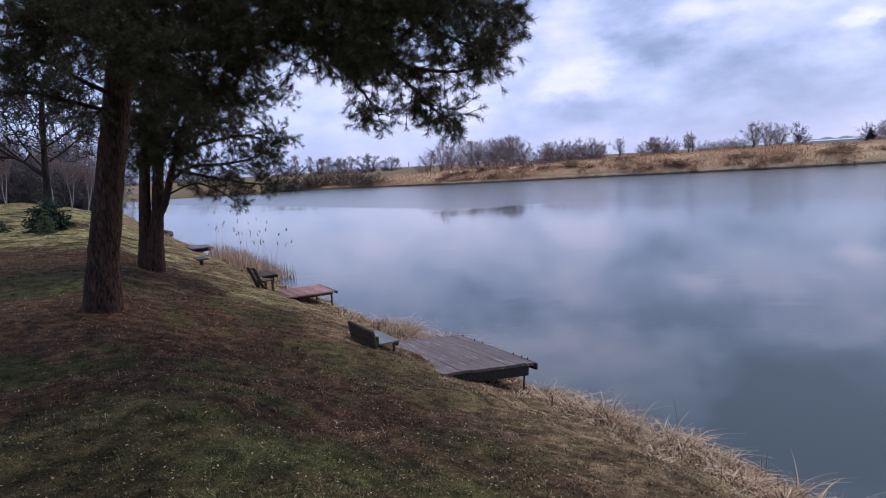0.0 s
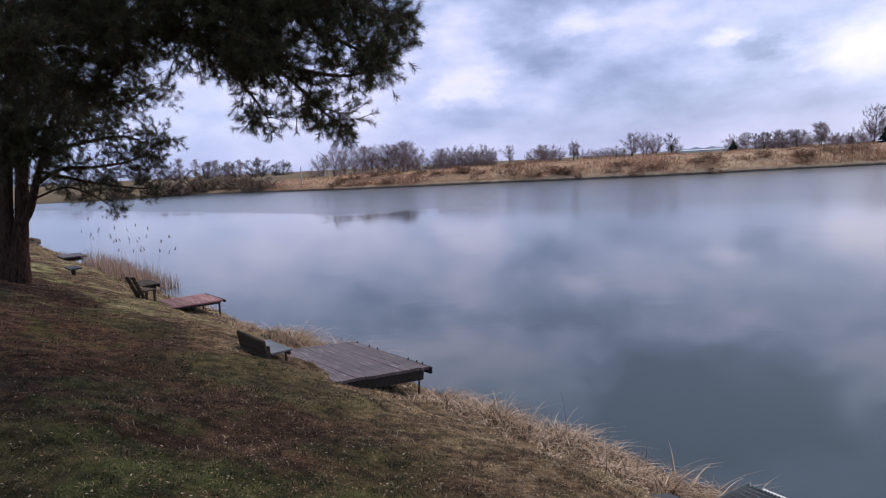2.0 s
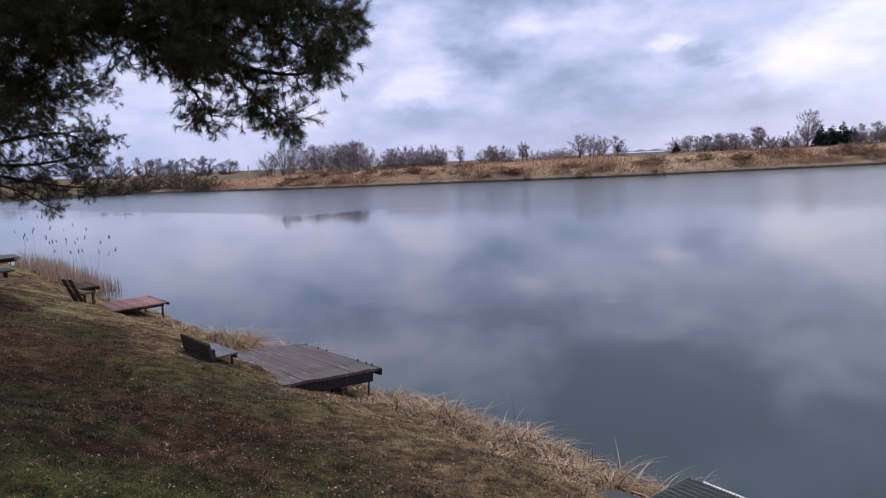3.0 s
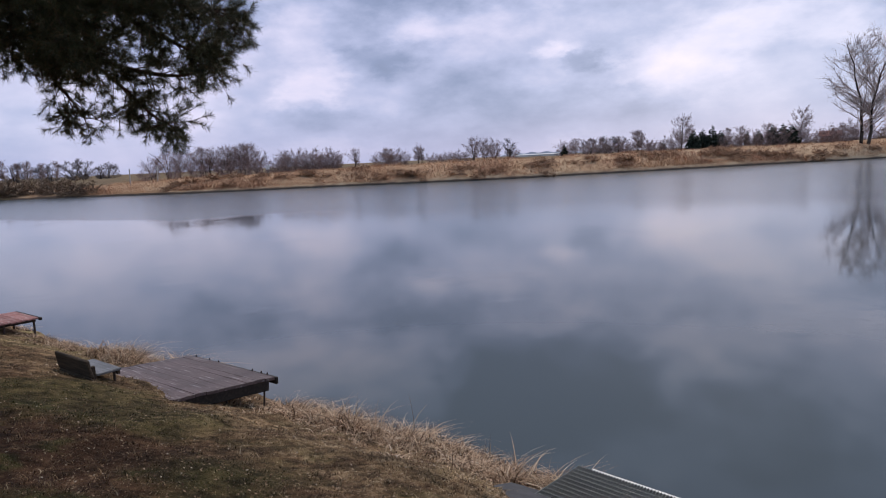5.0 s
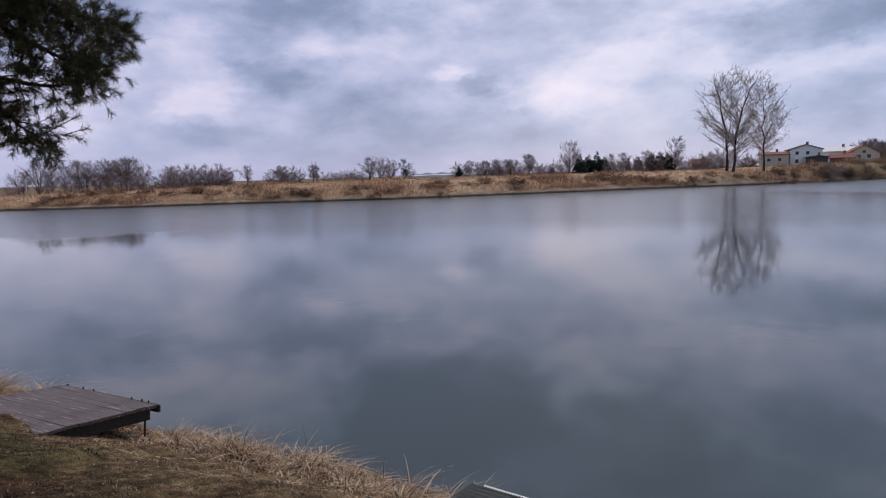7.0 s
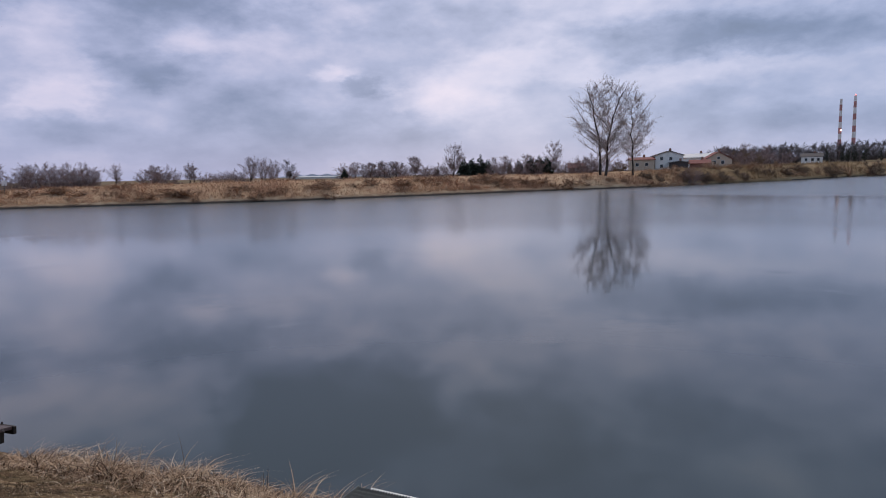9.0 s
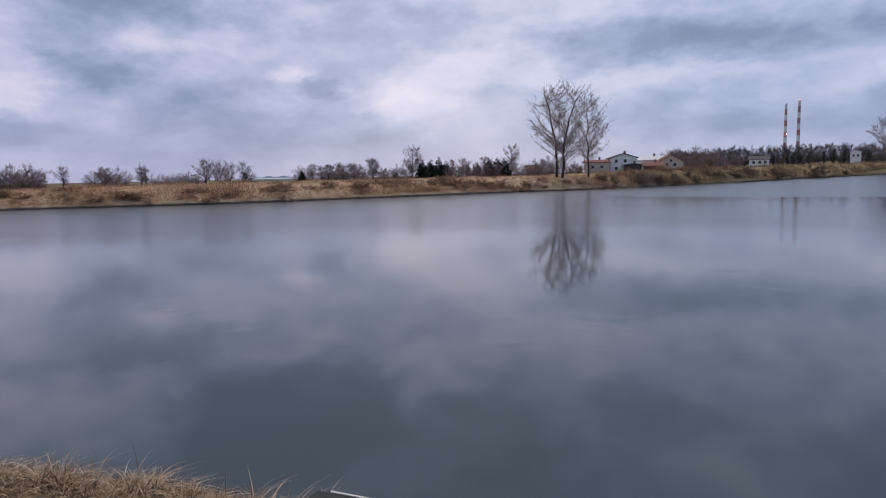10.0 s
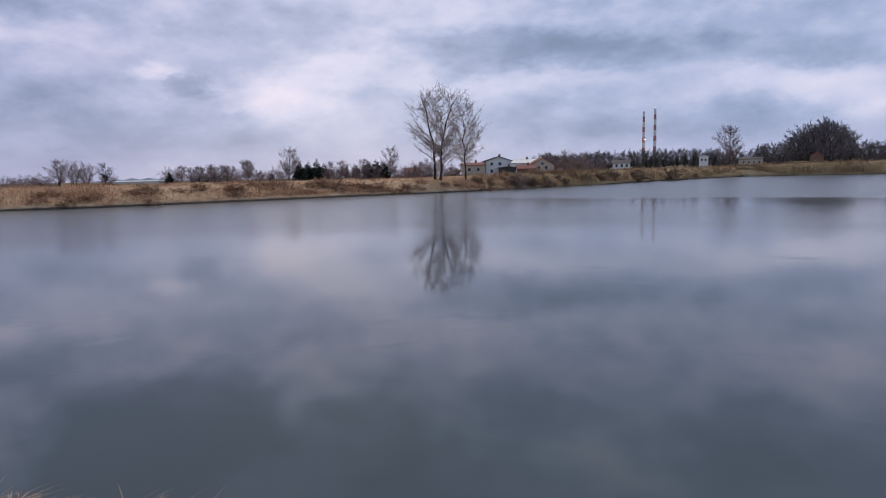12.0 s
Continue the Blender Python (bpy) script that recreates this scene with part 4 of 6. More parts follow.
FAR_F = [("round", 4.8, 34, 1.9, 1.1), ("round", 6.2, 32, 2.0, 1.1), ("round", 2.9, 30, 1.8, 1.0), ("bush", 13.2, 30, 1.25, 1.1), ("round", 9.4, 34, 1.3, 1.2), ("round", 18.2, 34, 1.15, 1.3), ("tall", 20.6, 32, 1.25, 1.4), ("bush", 21.8, 30, 0.55, 1.4), ("bush", 23.2, 28, 0.6, 1.4), ("round", 25.4, 28, 1.7, 1.1), ("bush", 24.3, 30, 0.7, 1.3), ("bush", 28.6, 30, 0.7, 1.2),
         ("bush", 33.0, 70, 1.0, 1.1), ("round", 33.9, 90, 1.15, 1.1), ("round", 35.2, 120, 1.1, 1.2), ("round", 36.4, 120, 1.15, 1.2), ("round", 37.4, 120, 1.12, 1.2), ("round", 38.9, 80, 1.55, 1.0), ("bush", 39.6, 80, 0.7, 1.3), ("bush", 46.2, 90, 0.9, 1.3), ("bush", 51.6, 80, 0.9, 1.2), ("round", 46.7, 110, 1.4, 1.1), ("bush", 52.9, 60, 1.1, 1.1)]
FAR_G = [("bush", 39.8, 50, 0.75, 1.0), ("bush", 41.2, 54, 0.95, 1.0), ("bush", 42.0, 70, 1.0, 1.1), ("bush", 45.6, 60, 0.9, 1.0), ("bush", 46.5, 62, 0.95, 1.1), ("bush", 47.5, 64, 1.05, 1.0), ("bush", 48.3, 66, 1.1, 1.0), ("bush", 49.3, 68, 1.2, 1.0), ("bush", 51.0, 70, 1.0, 1.1), ("bush", 54.0, 60, 1.35, 1.2), ("round", 43.0, 80, 1.5, 0.8), ("bush", 55.6, 50, 1.0, 1.1), ("bush", 56.4, 52, 0.9, 1.0)]
rg = np.random.default_rng(30)
for i in range(22):
    az = -27 + 24 * (i + rg.uniform()) / 22
    far_tree("wood", az, rg.uniform(330, 420), rg.uniform(0.5, 1.15), rg.uniform(1.1, 1.7))
for rows in (FAR_A, FAR_B, FAR_C, FAR_D, FAR_E, FAR_F, FAR_G):
    for kind, az, back, el, wide in rows:
        far_tree(kind, az, shore(az) + back, el, wide)

# thickets at the waterline and low shrubs on the bank
for az, back, el in ((-13.6, 1, -0.05), (-12.4, 1, 0.05), (-11.2, 2, 0.1), (-10.0, 2, 0.05), (-8.8, 3, 0.12), (-7.6, 3, 0.05), (-6.4, 2, 0.0), (-5.4, 2, -0.3), (-16.5, 3, -0.3), (-19.0, 5, -0.3)):
    far_tree("olive", az, shore(az) + back, el, 1.7)
rg = np.random.default_rng(31)
for i in range(130):
    az = rg.uniform(0, 66)
    back = rg.uniform(1.5, 8)
    x, y = spot(az, shore(az) + back)
    stand("rust", x, y, rg.uniform(0.5, 1.3), rg.uniform(1.5, 3.6), rg.uniform(0, 360), 0.2)
for az, back, el in ((61.2, 6, -0.35), (62.6, 5, -0.3), (64.0, 7, -0.15), (65.0, 8, 0.0), (66.4, 9, 0.1), (67.5, 6, 0.0), (59.4, 9, -0.35), (58.0, 12, -0.1), (69.5, 12, 0.3), (71.5, 10, 0.2), (74.0, 16, 0.3), (65.2, 40, 1.3), (56.2, 30, 0.7), (66.2, 50, 1.2)):
    far_tree("olive", az, shore(az) + back, el, 1.5)
for i in range(130):
    az = 63 + 29 * (i + rg.uniform()) / 130
    d = rg.uniform(480, 640)
    el = np.interp(az, [64, 68, 74, 79, 82, 83.4, 84.9, 86, 87, 92], [1.5, 1.65, 1.65, 1.6, 1.9, 2.7, 3.5, 2.9, 1.8, 1.8]) + rg.uniform(-0.5, 0.1)
    far_tree("wood", az, d, el, rg.uniform(0.75, 1.2))
for i in range(84):
    az = 58 + 31 * (i + rg.uniform()) / 84
    x, y = spot(az, shore(az) + rg.uniform(2, 22))
    stand("rust" if i % 4 else "olive", x, y, rg.uniform(0.7, 2.0), rg.uniform(1.2, 2.4), rg.uniform(0, 360))


def conifer(x, y, high, wide, mat, name, label, seed, tiers=16, per=14, slim=False, fine=1.0, z=None, broad=0.05):
    """A spruce or thuja: tiers of drooping sprays round a stem."""
    rg = np.random.default_rng(seed)
    z = ground_z(x, y) if z is None else z
    ob = thing(name, pose(x, y, z - 0.05), label, "conifer")
    v, f = limb([(0, 0, 0), (0, 0, high * 0.5), (0, 0, high * 0.97)], [high * 0.022, high * 0.014, 0.01], 7)
    part("trunk", mesh_of("trunk", v, f, M_BARK), None, ob)
    tri = []
    for i in range(tiers):
        h = (i + 0.6) / tiers
        r = wide * 0.5 * ((1 - h) ** (0.8 if not slim else 0.45)) * (1.0 if i > 1 else 0.8) + 0.02 * high
        n = int(per * (0.4 + (1 - h)))
        for _ in range(n):
            a = rg.uniform(0, 6.28)
            rr = r * rg.uniform(0.6, 1.1)
            d = np.array([math.cos(a), math.sin(a), rg.uniform(-0.25, 0.15) if not slim else rg.uniform(0.6, 1.2)])
            p = np.array([0, 0, high * (0.06 + 0.92 * h + rg.uniform(-0.03, 0.03))])
            for k in range(int(10 * fine)):
                t = rg.uniform(0.15, 1.0)
                c = p + d * rr * t
                e = unit(d + rg.normal(0, 0.55, 3)) * rr * rg.uniform(0.12, 0.3)
                s = unit(np.cross(e, rg.normal(0, 1, 3))) * rr * broad
                tri += [c - s, c + s, c + e]
    tv = np.array(tri)
    part("crown", mesh_of("crown", tv, np.arange(len(tv)).reshape(-1, 3), mat), None, ob)
    return ob


for az, back, el, wide in ((33.0, 40, 0.8, 0.7), (40.9, 60, 0.7, 0.7), (43.2, 60, 1.4, 0.9), (43.9, 64, 1.5, 0.9), (44.6, 62, 1.75, 0.7), (45.2, 66, 1.3, 0.8), (47.1, 70, 1.15, 0.5), (47.9, 72, 1.2, 0.8), (48.9, 70, 1.45, 0.9), (49.6, 74, 1.55, 0.9), (50.2, 70, 1.45, 0.9)):
    d = shore(az) + back
    x, y = spot(az, d)
    hh = 3.8 + d * math.tan(radians(el)) - ground_z(x, y)
    conifer(x, y, hh, hh * wide, M_CONIFER, "far_conifer", "dark evergreen behind the far bank", int(az * 10), 11, 26, broad=0.17)
for az, el in ((71.2, 1.35), (72.2, 1.45), (72.6, 1.55), (73.0, 1.45), (73.6, 1.6), (74.6, 1.3), (75.2, 1.5), (75.9, 1.6), (76.9, 1.5), (77.4, 1.45), (70.2, 1.1)):
    far = max(330.0, shore(az) + 75.0)
    x, y = spot(az, far)
    hh = 3.8 + far * math.tan(radians(el)) - ground_z(x, y)
    conifer(x, y, hh, hh * 0.42, M_CONIFER, "thuja", "dark columnar thuja on the slope", int(az * 10), 10, 12, True, broad=0.10)


# ---- far buildings ----
def window(parent, x, y, z, w, h):
    f = part("window", box(w + 0.16, 0.12, h + 0.16, x, y, z - 0.08, 0.01), M_WHITE, parent)
    part("pane", box(w, 0.06, h, x, y - 0.06, z, 0.0), M_PANE, f)


def house(az, dist, width, deep, wall, ridge, wall_mat, roof_mat, label, turn=0.0, windows=(), gable=True, sink=0.5):
    """A house that shows its gable end (or its eaves) to the lake."""
    x, y = spot(az, dist)
    ob = thing("house", pose(x, y, ground_z(x, y) - sink, 0, 0, -az + turn), label, "house")
    wall += sink
    ridge += sink
    b = bmesh.new()
    hw, hd = width / 2, deep / 2
    if gable:
        prof = [(-hw, 0), (hw, 0), (hw, wall), (0, ridge), (-hw, wall)]
        lo = [b.verts.new((px, -hd, pz)) for px, pz in prof]
        hi = [b.verts.new((px, hd, pz)) for px, pz in prof]
    else:
        prof = [(-hd, 0), (hd, 0), (hd, wall), (0, ridge), (-hd, wall)]
        lo = [b.verts.new((-hw, py, pz)) for py, pz in prof]
        hi = [b.verts.new((hw, py, pz)) for py, pz in prof]
    b.faces.new(lo)
    b.faces.new(hi[::-1])
    for i in range(5):
        b.faces.new((lo[i], hi[i], hi[(i + 1) % 5], lo[(i + 1) % 5]))
    bmesh.ops.recalc_face_normals(b, faces=list(b.faces))
    part("wall", b, wall_mat, ob)
    slope = math.hypot(hw if gable else hd, ridge - wall) + 0.4
    ang = math.atan2(ridge - wall, hw if gable else hd)
    for sgn in (-1, 1):
        rb = box(slope, (deep if gable else width) + 0.7, 0.16, slope / 2, 0, 0, 0.02)
        m = Matrix.Translation((0, 0, ridge + 0.06)) @ (Matrix.Rotation(0, 4, "Z") if sgn > 0 else Matrix.Rotation(math.pi, 4, "Z")) @ Matrix.Rotation(ang, 4, "Y")
        if not gable:
            m = Matrix.Rotation(math.pi / 2, 4, "Z") @ m
        rb.transform(m)
        part("roof", rb, roof_mat, ob)
    part("chimney", box(0.6, 0.6, 1.6, hw * 0.25, 0.3, ridge - 0.6, 0.02), M_WALL3, ob)
    for wx, wz, ww, wh in windows:
        window(ob, wx, (-hd if gable else -hd) - 0.02, wz + sink, ww, wh)
    return ob


house(59.9, 215, 8.0, 10, 4.2, 5.5, M_WALL, M_ROOFD, "white two-storey house with a shallow dark gable roof", 8, ((-2.2, 2.9, 0.8, 0.9), (0.4, 2.9, 0.8, 0.9), (-2.2, 0.6, 0.8, 1.0)))
house(60.8, 208, 4.6, 5, 1.9, 2.2, M_ROOFD, M_ROOFD, "low dark annex beside the white house", 8, ())
house(57.9, 212, 7.0, 8, 3.3, 4.0, M_WALL2, M_ROOFR, "ochre house with a low red roof behind the poplars", 5, ((-1.5, 1.5, 0.9, 0.9), (1.2, 1.5, 0.9, 0.9)), False)
house(62.2, 230, 8.5, 8, 3.4, 4.6, M_WALL, M_ROOFW, "pale house with a white sheet roof", -12, ((-2, 1.4, 0.9, 0.9),), False)
house(63.6, 222, 7.5, 8, 2.6, 4.7, M_WALL2, M_ROOFR, "gabled house with brick-red roof", 10, ((-1.2, 1.2, 0.9, 1.0), (1.2, 1.2, 0.9, 1.0), (0, 2.6, 0.8, 0.8)))
house(62.4, 212, 5.5, 6, 1.6, 2.6, M_WALL3, M_ROOFR, "low red-roofed shed in front of the houses", 0, (), False)
house(52.7, 235, 5.5, 6, 1.8, 3.2, M_WALL3, M_ROOFR, "small house with a faded red roof", 0, ((0, 0.8, 0.8, 0.8),), False)
house(70.25, 330, 8.0, 8, 3.2, 4.6, M_WALL, M_ROOFD, "white villa with a dark roof on the slope", 0, ((-2.2, 1.4, 1.0, 1.2), (0.2, 1.4, 1.0, 1.2), (2.4, 1.4, 1.0, 1.2)), False)
house(76.6, 420, 5.0, 6, 6.5, 7.2, M_WALL, M_ROOFW, "narrow pale building among the thujas", 0, ((-1, 4, 0.9, 1.2), (1, 4, 0.9, 1.2)))
house(80.0, 470, 14.0, 8, 4.0, 5.0, M_WALL2, M_ROOFD, "long ochre building on the slope", 0, ((-4, 1.5, 1.0, 1.2), (-1, 1.5, 1.0, 1.2), (2, 1.5, 1.0, 1.2), (5, 1.5, 1.0, 1.2)), False)
house(84.5, 500, 8.0, 8, 4.5, 7.0, M_WALL3, M_ROOFR, "red-brick house below the wooded hill", 0, ((-1, 2, 1.0, 1.2),))


def power_chimney(az, dist, el, r):
    x, y = spot(az, dist)
    z0 = ground_z(x, y) - 2
    high = 3.8 + dist * math.tan(radians(el)) - z0
    ob = thing("power_chimney", pose(x, y, z0), "tall power-station chimney banded red and white", "chimney", "power-station chimneys")
    n = 11
    for i in range(n):
        a, c = i / n, (i + 1) / n
        b = tube((0, 0, high * a), (0, 0, high * c - 0.05), r * (1.25 - 0.5 * a), r * (1.25 - 0.5 * c), 20)
        part("band", b, M_RED if (i % 2) else M_WHITE, ob)
    return ob, high


c1, ch = power_chimney(71.95, 1300, 4.87, 2.5)
part("warning_lamp", tube((-2.6, -2.6, ch * 0.50), (-2.6, -2.6, ch * 0.50 + 1.3), 0.8, 0.7, 10), M_SMOKE, c1, "glaring white warning lamp")
c2, ch = power_chimney(72.83, 1300, 5.06, 2.7)
part("beacon", tube((0, 0, ch - 0.04), (0, 0, ch + 1.6), 1.3, 0.9, 12), M_BEACON, c2, "red aircraft beacon")

house(30.6, 620, 44, 9, 1.3, 2.0, M_ROOFW, M_ROOFW, "long pale greenhouse far out in the fields", 0, (), False, 0.3)
hv = []
for i in range(41):
    az = 27.5 + 7.0 * i / 40
    k = math.sin(math.pi * i / 40) ** 0.7 * (0.75 + 0.25 * math.sin(i * 0.9))
    for d, zz in ((2700, 1.0), (2900, 4 + 13 * k), (3300, 2.0)):
        hv.append((*spot(az, d), zz))
hf = [[i * 3 + j, i * 3 + j + 1, i * 3 + j + 4, i * 3 + j + 3] for i in range(40) for j in range(2)]
tagged(part("backdrop_hills", mesh_of("backdrop_hills", np.array(hv), np.array(hf), M_HILL, smooth=True)), "low hills on the horizon, haze-blue in colour", "hills", kind="structure")

lp = thing("utility_pole", pose(*spot(85.5, 520), ground_z(*spot(85.5, 520)) - 0.3), "pale concrete utility pole", "pole")
part("pole", tube((0, 0, 0), (0, 0, 9), 0.35, 0.22), M_WHITE, lp)
part("crossarm", box(2.0, 0.15, 0.15, 0, 0, 8.4), M_WHITE, lp)
for az in (-2.5, -0.5):
    x, y = spot(az, 140)
    pz = thing("pale_post", pose(x, y, ground_z(x, y) - 0.1, 0, 2, 0), "pale wooden post on the far bank", "post")
    part("post", tube((0, 0, 0), (0, 0, 3.2), 0.12, 0.10, 8), M_BIRCH, pz)
x, y = spot(8.0, 126)
sg = thing("sign_post", pose(x, y, ground_z(x, y) - 0.1, 0, 0, -8), "small white notice board on a post", "sign")
part("post", tube((0, 0, 0), (0, 0, 1.5), 0.05, 0.05, 8), M_GALV, sg)
part("board", box(0.7, 0.04, 0.8, 0, 0, 1.3), M_WHITE, sg)


# ---- pines on the near bank ----
def tufts(centres, dirs, n, length, width, rg):
    """Brushes of needles: one thin triangle a needle."""
    c = np.repeat(centres, n, 0)
    d = np.repeat(dirs, n, 0)
    rnd = rg.normal(0, 1, c.shape)
    rnd = unit(rnd - d * np.sum(rnd * d, 1, keepdims=True))
    k = rg.uniform(0.35, 1.35, (len(c), 1))
    out = unit(d * (1.0 - 0.38 * k) + rnd * k)
    back = d * rg.uniform(-0.085, 0.015, (len(c), 1))
    ln = length * rg.uniform(0.7, 1.15, (len(c), 1))
    p = c + back
    side = unit(np.cross(out, rg.normal(0, 1, c.shape))) * width
    v = np.stack([p - side, p + side, p + out * ln], 1).reshape(-1, 3)
    return v


def bough(line, radius, reach, shoots, droop, seed, spread=1.0, sub=6, start=0.12, needle=0.075):
    """A pine branch along a line of points, with side shoots and needle brushes. Returns wood segments, and brush places and ways."""
    rg = np.random.default_rng(seed)
    pts = smooth_line(line, 26)
    rad = np.linspace(radius, 0.008, len(pts))
    segs = [np.concatenate([pts[:-1], pts[1:], rad[:-1, None], rad[1:, None]], 1)]
    cs, ds = [], []
    tan = unit(np.gradient(pts, axis=0))
    for i in range(shoots):
        t = start + (1 - start) * (i + rg.uniform(0, 1)) / shoots
        k = min(int(t * 25), 24)
        p = pts[k] + (pts[k + 1] - pts[k]) * rg.uniform()
        side = rg.normal(0, 1, 3)
        side = unit(side - tan[k] * (side @ tan[k]))
        side[2] *= 0.75
        d = unit(tan[k] * rg.uniform(0.2, 1.0) + side * spread)
        ln = reach * rg.uniform(0.35, 1.0) * (1.2 - 0.72 * t)
        steps = 7
        q, r = p, 0.009
        dd = d
        for s in range(steps):
            dd = unit(dd + np.array([0, 0, -droop * 0.10]) + rg.normal(0, 0.12, 3))
            q2 = q + dd * ln / steps
            segs.append(np.array([[*q, *q2, r, r * 0.85]]))
            r *= 0.85
            if s >= 2:
                for _ in range(1 + (rg.uniform() < 0.25)):
                    e = unit(dd * 0.7 + rg.normal(0, 0.6, 3) + np.array([0, 0, 0.10]))
                    tip = q2 + e * rg.uniform(0.06, 0.26)
                    segs.append(np.array([[*q2, *tip, 0.004, 0.003]]))
                    cs.append(tip)
                    ds.append(e)
            q = q2
        cs.append(q)
        ds.append(dd)
    return np.concatenate(segs), np.array(cs), np.array(ds)


def pine(name_label, base, trunk_lines, boughs, seed, needle=0.088, per=52, thin=0.0023):
    ob = thing("pine_tree", pose(*base), name_label, "pine tree", "pines on the near bank")
    b0 = np.array(base)
    for line, radii in trunk_lines:
        pts = smooth_line(np.array(line) - b0, 40)
        rr = np.interp(np.linspace(0, 1, 40), np.linspace(0, 1, len(radii)), radii)
        v, f = limb(pts, rr, 18, 0.035, seed + len(line))
        part("trunk", mesh_of("trunk", v, f, M_PINEBARK, smooth=True), None, ob)
    segs, cs, ds = [], [], []
    for i, bb in enumerate(boughs):
        s, c, d = bough(*bb, seed=seed * 100 + i)
        segs.append(s)
        cs.append(c)
        ds.append(d)
    s = np.concatenate(segs)
    s[:, :3] -= b0
    s[:, 3:6] -= b0
    thick = s[:, 6] > 0.006
    v, f = joined(tubes(s[thick], 4), strips(s[~thick], np.random.default_rng(2)))
    part("branch_work", mesh_of("branch_work", v, f, M_PINEBARK), None, ob)
    rg = np.random.default_rng(seed)
    v = tufts(np.concatenate(cs) - b0, np.concatenate(ds), per, needle, thin, rg)
    part("crown", mesh_of("crown", v, np.arange(len(v)).reshape(-1, 3), M_NEEDLE), None, ob, "dark green needle brushes")
    return ob
PINE_A_TRUNK = [(-4.75, 9.03, 2.05), (-4.66, 9.08, 2.87), (-4.50, 9.15, 3.79), (-4.33, 9.23, 4.77), (-4.18, 9.30, 5.60), (-4.00, 9.38, 6.71), (-3.81, 9.46, 8.17), (-3.63, 9.53, 9.72)]
PINE_A = []
PINE_A += [
    ([(-4.19, 9.30, 5.56), (-3.21, 9.05, 5.54), (-2.22, 8.72, 5.59), (-1.25, 8.41, 5.41), (-0.49, 8.09, 5.04), (0.17, 7.80, 4.85), (0.55, 7.68, 4.87)], 0.075, 0.75, 66, 0.5),
    ([(-4.09, 9.35, 6.12), (-2.41, 8.88, 6.27), (-1.20, 8.52, 6.17), (-0.16, 8.00, 5.90), (0.46, 7.59, 5.58), (0.80, 7.36, 5.37)], 0.075, 0.8, 121, 0.5),
    ([(-1.70, 8.63, 5.53), (-1.25, 8.31, 5.24), (-0.98, 8.14, 4.92), (-0.76, 8.06, 4.60), (-0.66, 7.97, 4.42)], 0.03, 0.5, 25, 0.7),
    ([(-1.18, 8.42, 5.41), (-0.55, 7.98, 5.00), (-0.20, 7.80, 4.66), (0.01, 7.70, 4.42), (0.22, 7.60, 4.27)], 0.03, 0.55, 38, 0.6),
    ([(-2.22, 8.72, 5.59), (-1.60, 8.20, 5.36), (-1.05, 7.85, 5.20), (-0.75, 7.60, 5.05)], 0.03, 0.55, 60, 0.4),
]
PINE_A += [
    ([(-1.80, 8.72, 6.22), (-0.82, 7.96, 5.81), (-0.11, 7.40, 5.33), (0.32, 7.09, 5.04), (0.56, 6.98, 4.91)], 0.04, 0.6, 59, 0.4),
    ([(-1.94, 8.79, 6.42), (-1.32, 7.89, 5.88), (-0.83, 7.35, 5.40), (-0.41, 6.99, 5.04)], 0.04, 0.7, 128, 0.5),
    ([(-2.00, 8.78, 6.56), (-1.11, 7.92, 6.12), (-0.45, 7.39, 5.76), (0.14, 7.00, 5.51)], 0.04, 0.8, 162, 0.4),
    ([(-4.14, 9.32, 5.82), (-3.10, 8.87, 5.96), (-2.15, 8.33, 5.91), (-1.48, 7.66, 5.65)], 0.06, 0.9, 113, 0.5),
]
PINE_A += [
    ([(-4.22, 9.29, 5.45), (-3.37, 8.78, 5.18), (-2.75, 8.36, 4.88), (-2.31, 8.08, 4.89)], 0.05, 0.8, 66, 0.4),
    ([(-4.18, 9.30, 5.64), (-4.29, 8.59, 5.69), (-4.48, 7.81, 5.56), (-4.80, 7.14, 5.39)], 0.06, 0.8, 44, 0.3),
    ([(-4.31, 9.25, 5.00), (-4.40, 8.64, 5.12), (-4.51, 8.02, 5.28), (-4.67, 7.46, 5.28), (-4.84, 6.99, 5.20)], 0.04, 0.5, 16, 0.2),
    ([(-4.34, 9.23, 4.77), (-4.64, 8.63, 4.90), (-4.80, 8.08, 4.95), (-5.00, 7.49, 4.90)], 0.035, 0.6, 20, 0.3),
]
PINE_A += [
    ([(-4.08, 9.35, 6.20), (-4.41, 8.30, 6.24), (-4.59, 7.51, 6.04), (-4.75, 6.69, 5.78)], 0.07, 1, 52, 0.5),
    ([(-4.12, 9.33, 5.97), (-3.49, 8.08, 5.74), (-3.00, 7.31, 5.37), (-2.65, 6.69, 5.07)], 0.06, 0.95, 95, 0.5),
    ([(-4.09, 9.35, 6.12), (-3.80, 7.94, 5.86), (-3.51, 6.74, 5.46), (-3.40, 6.12, 5.22)], 0.06, 0.95, 85, 0.5),
    ([(-4.06, 9.36, 6.27), (-3.14, 8.44, 6.00), (-2.42, 7.84, 5.69), (-1.99, 7.34, 5.32)], 0.06, 0.95, 100, 0.5),
]
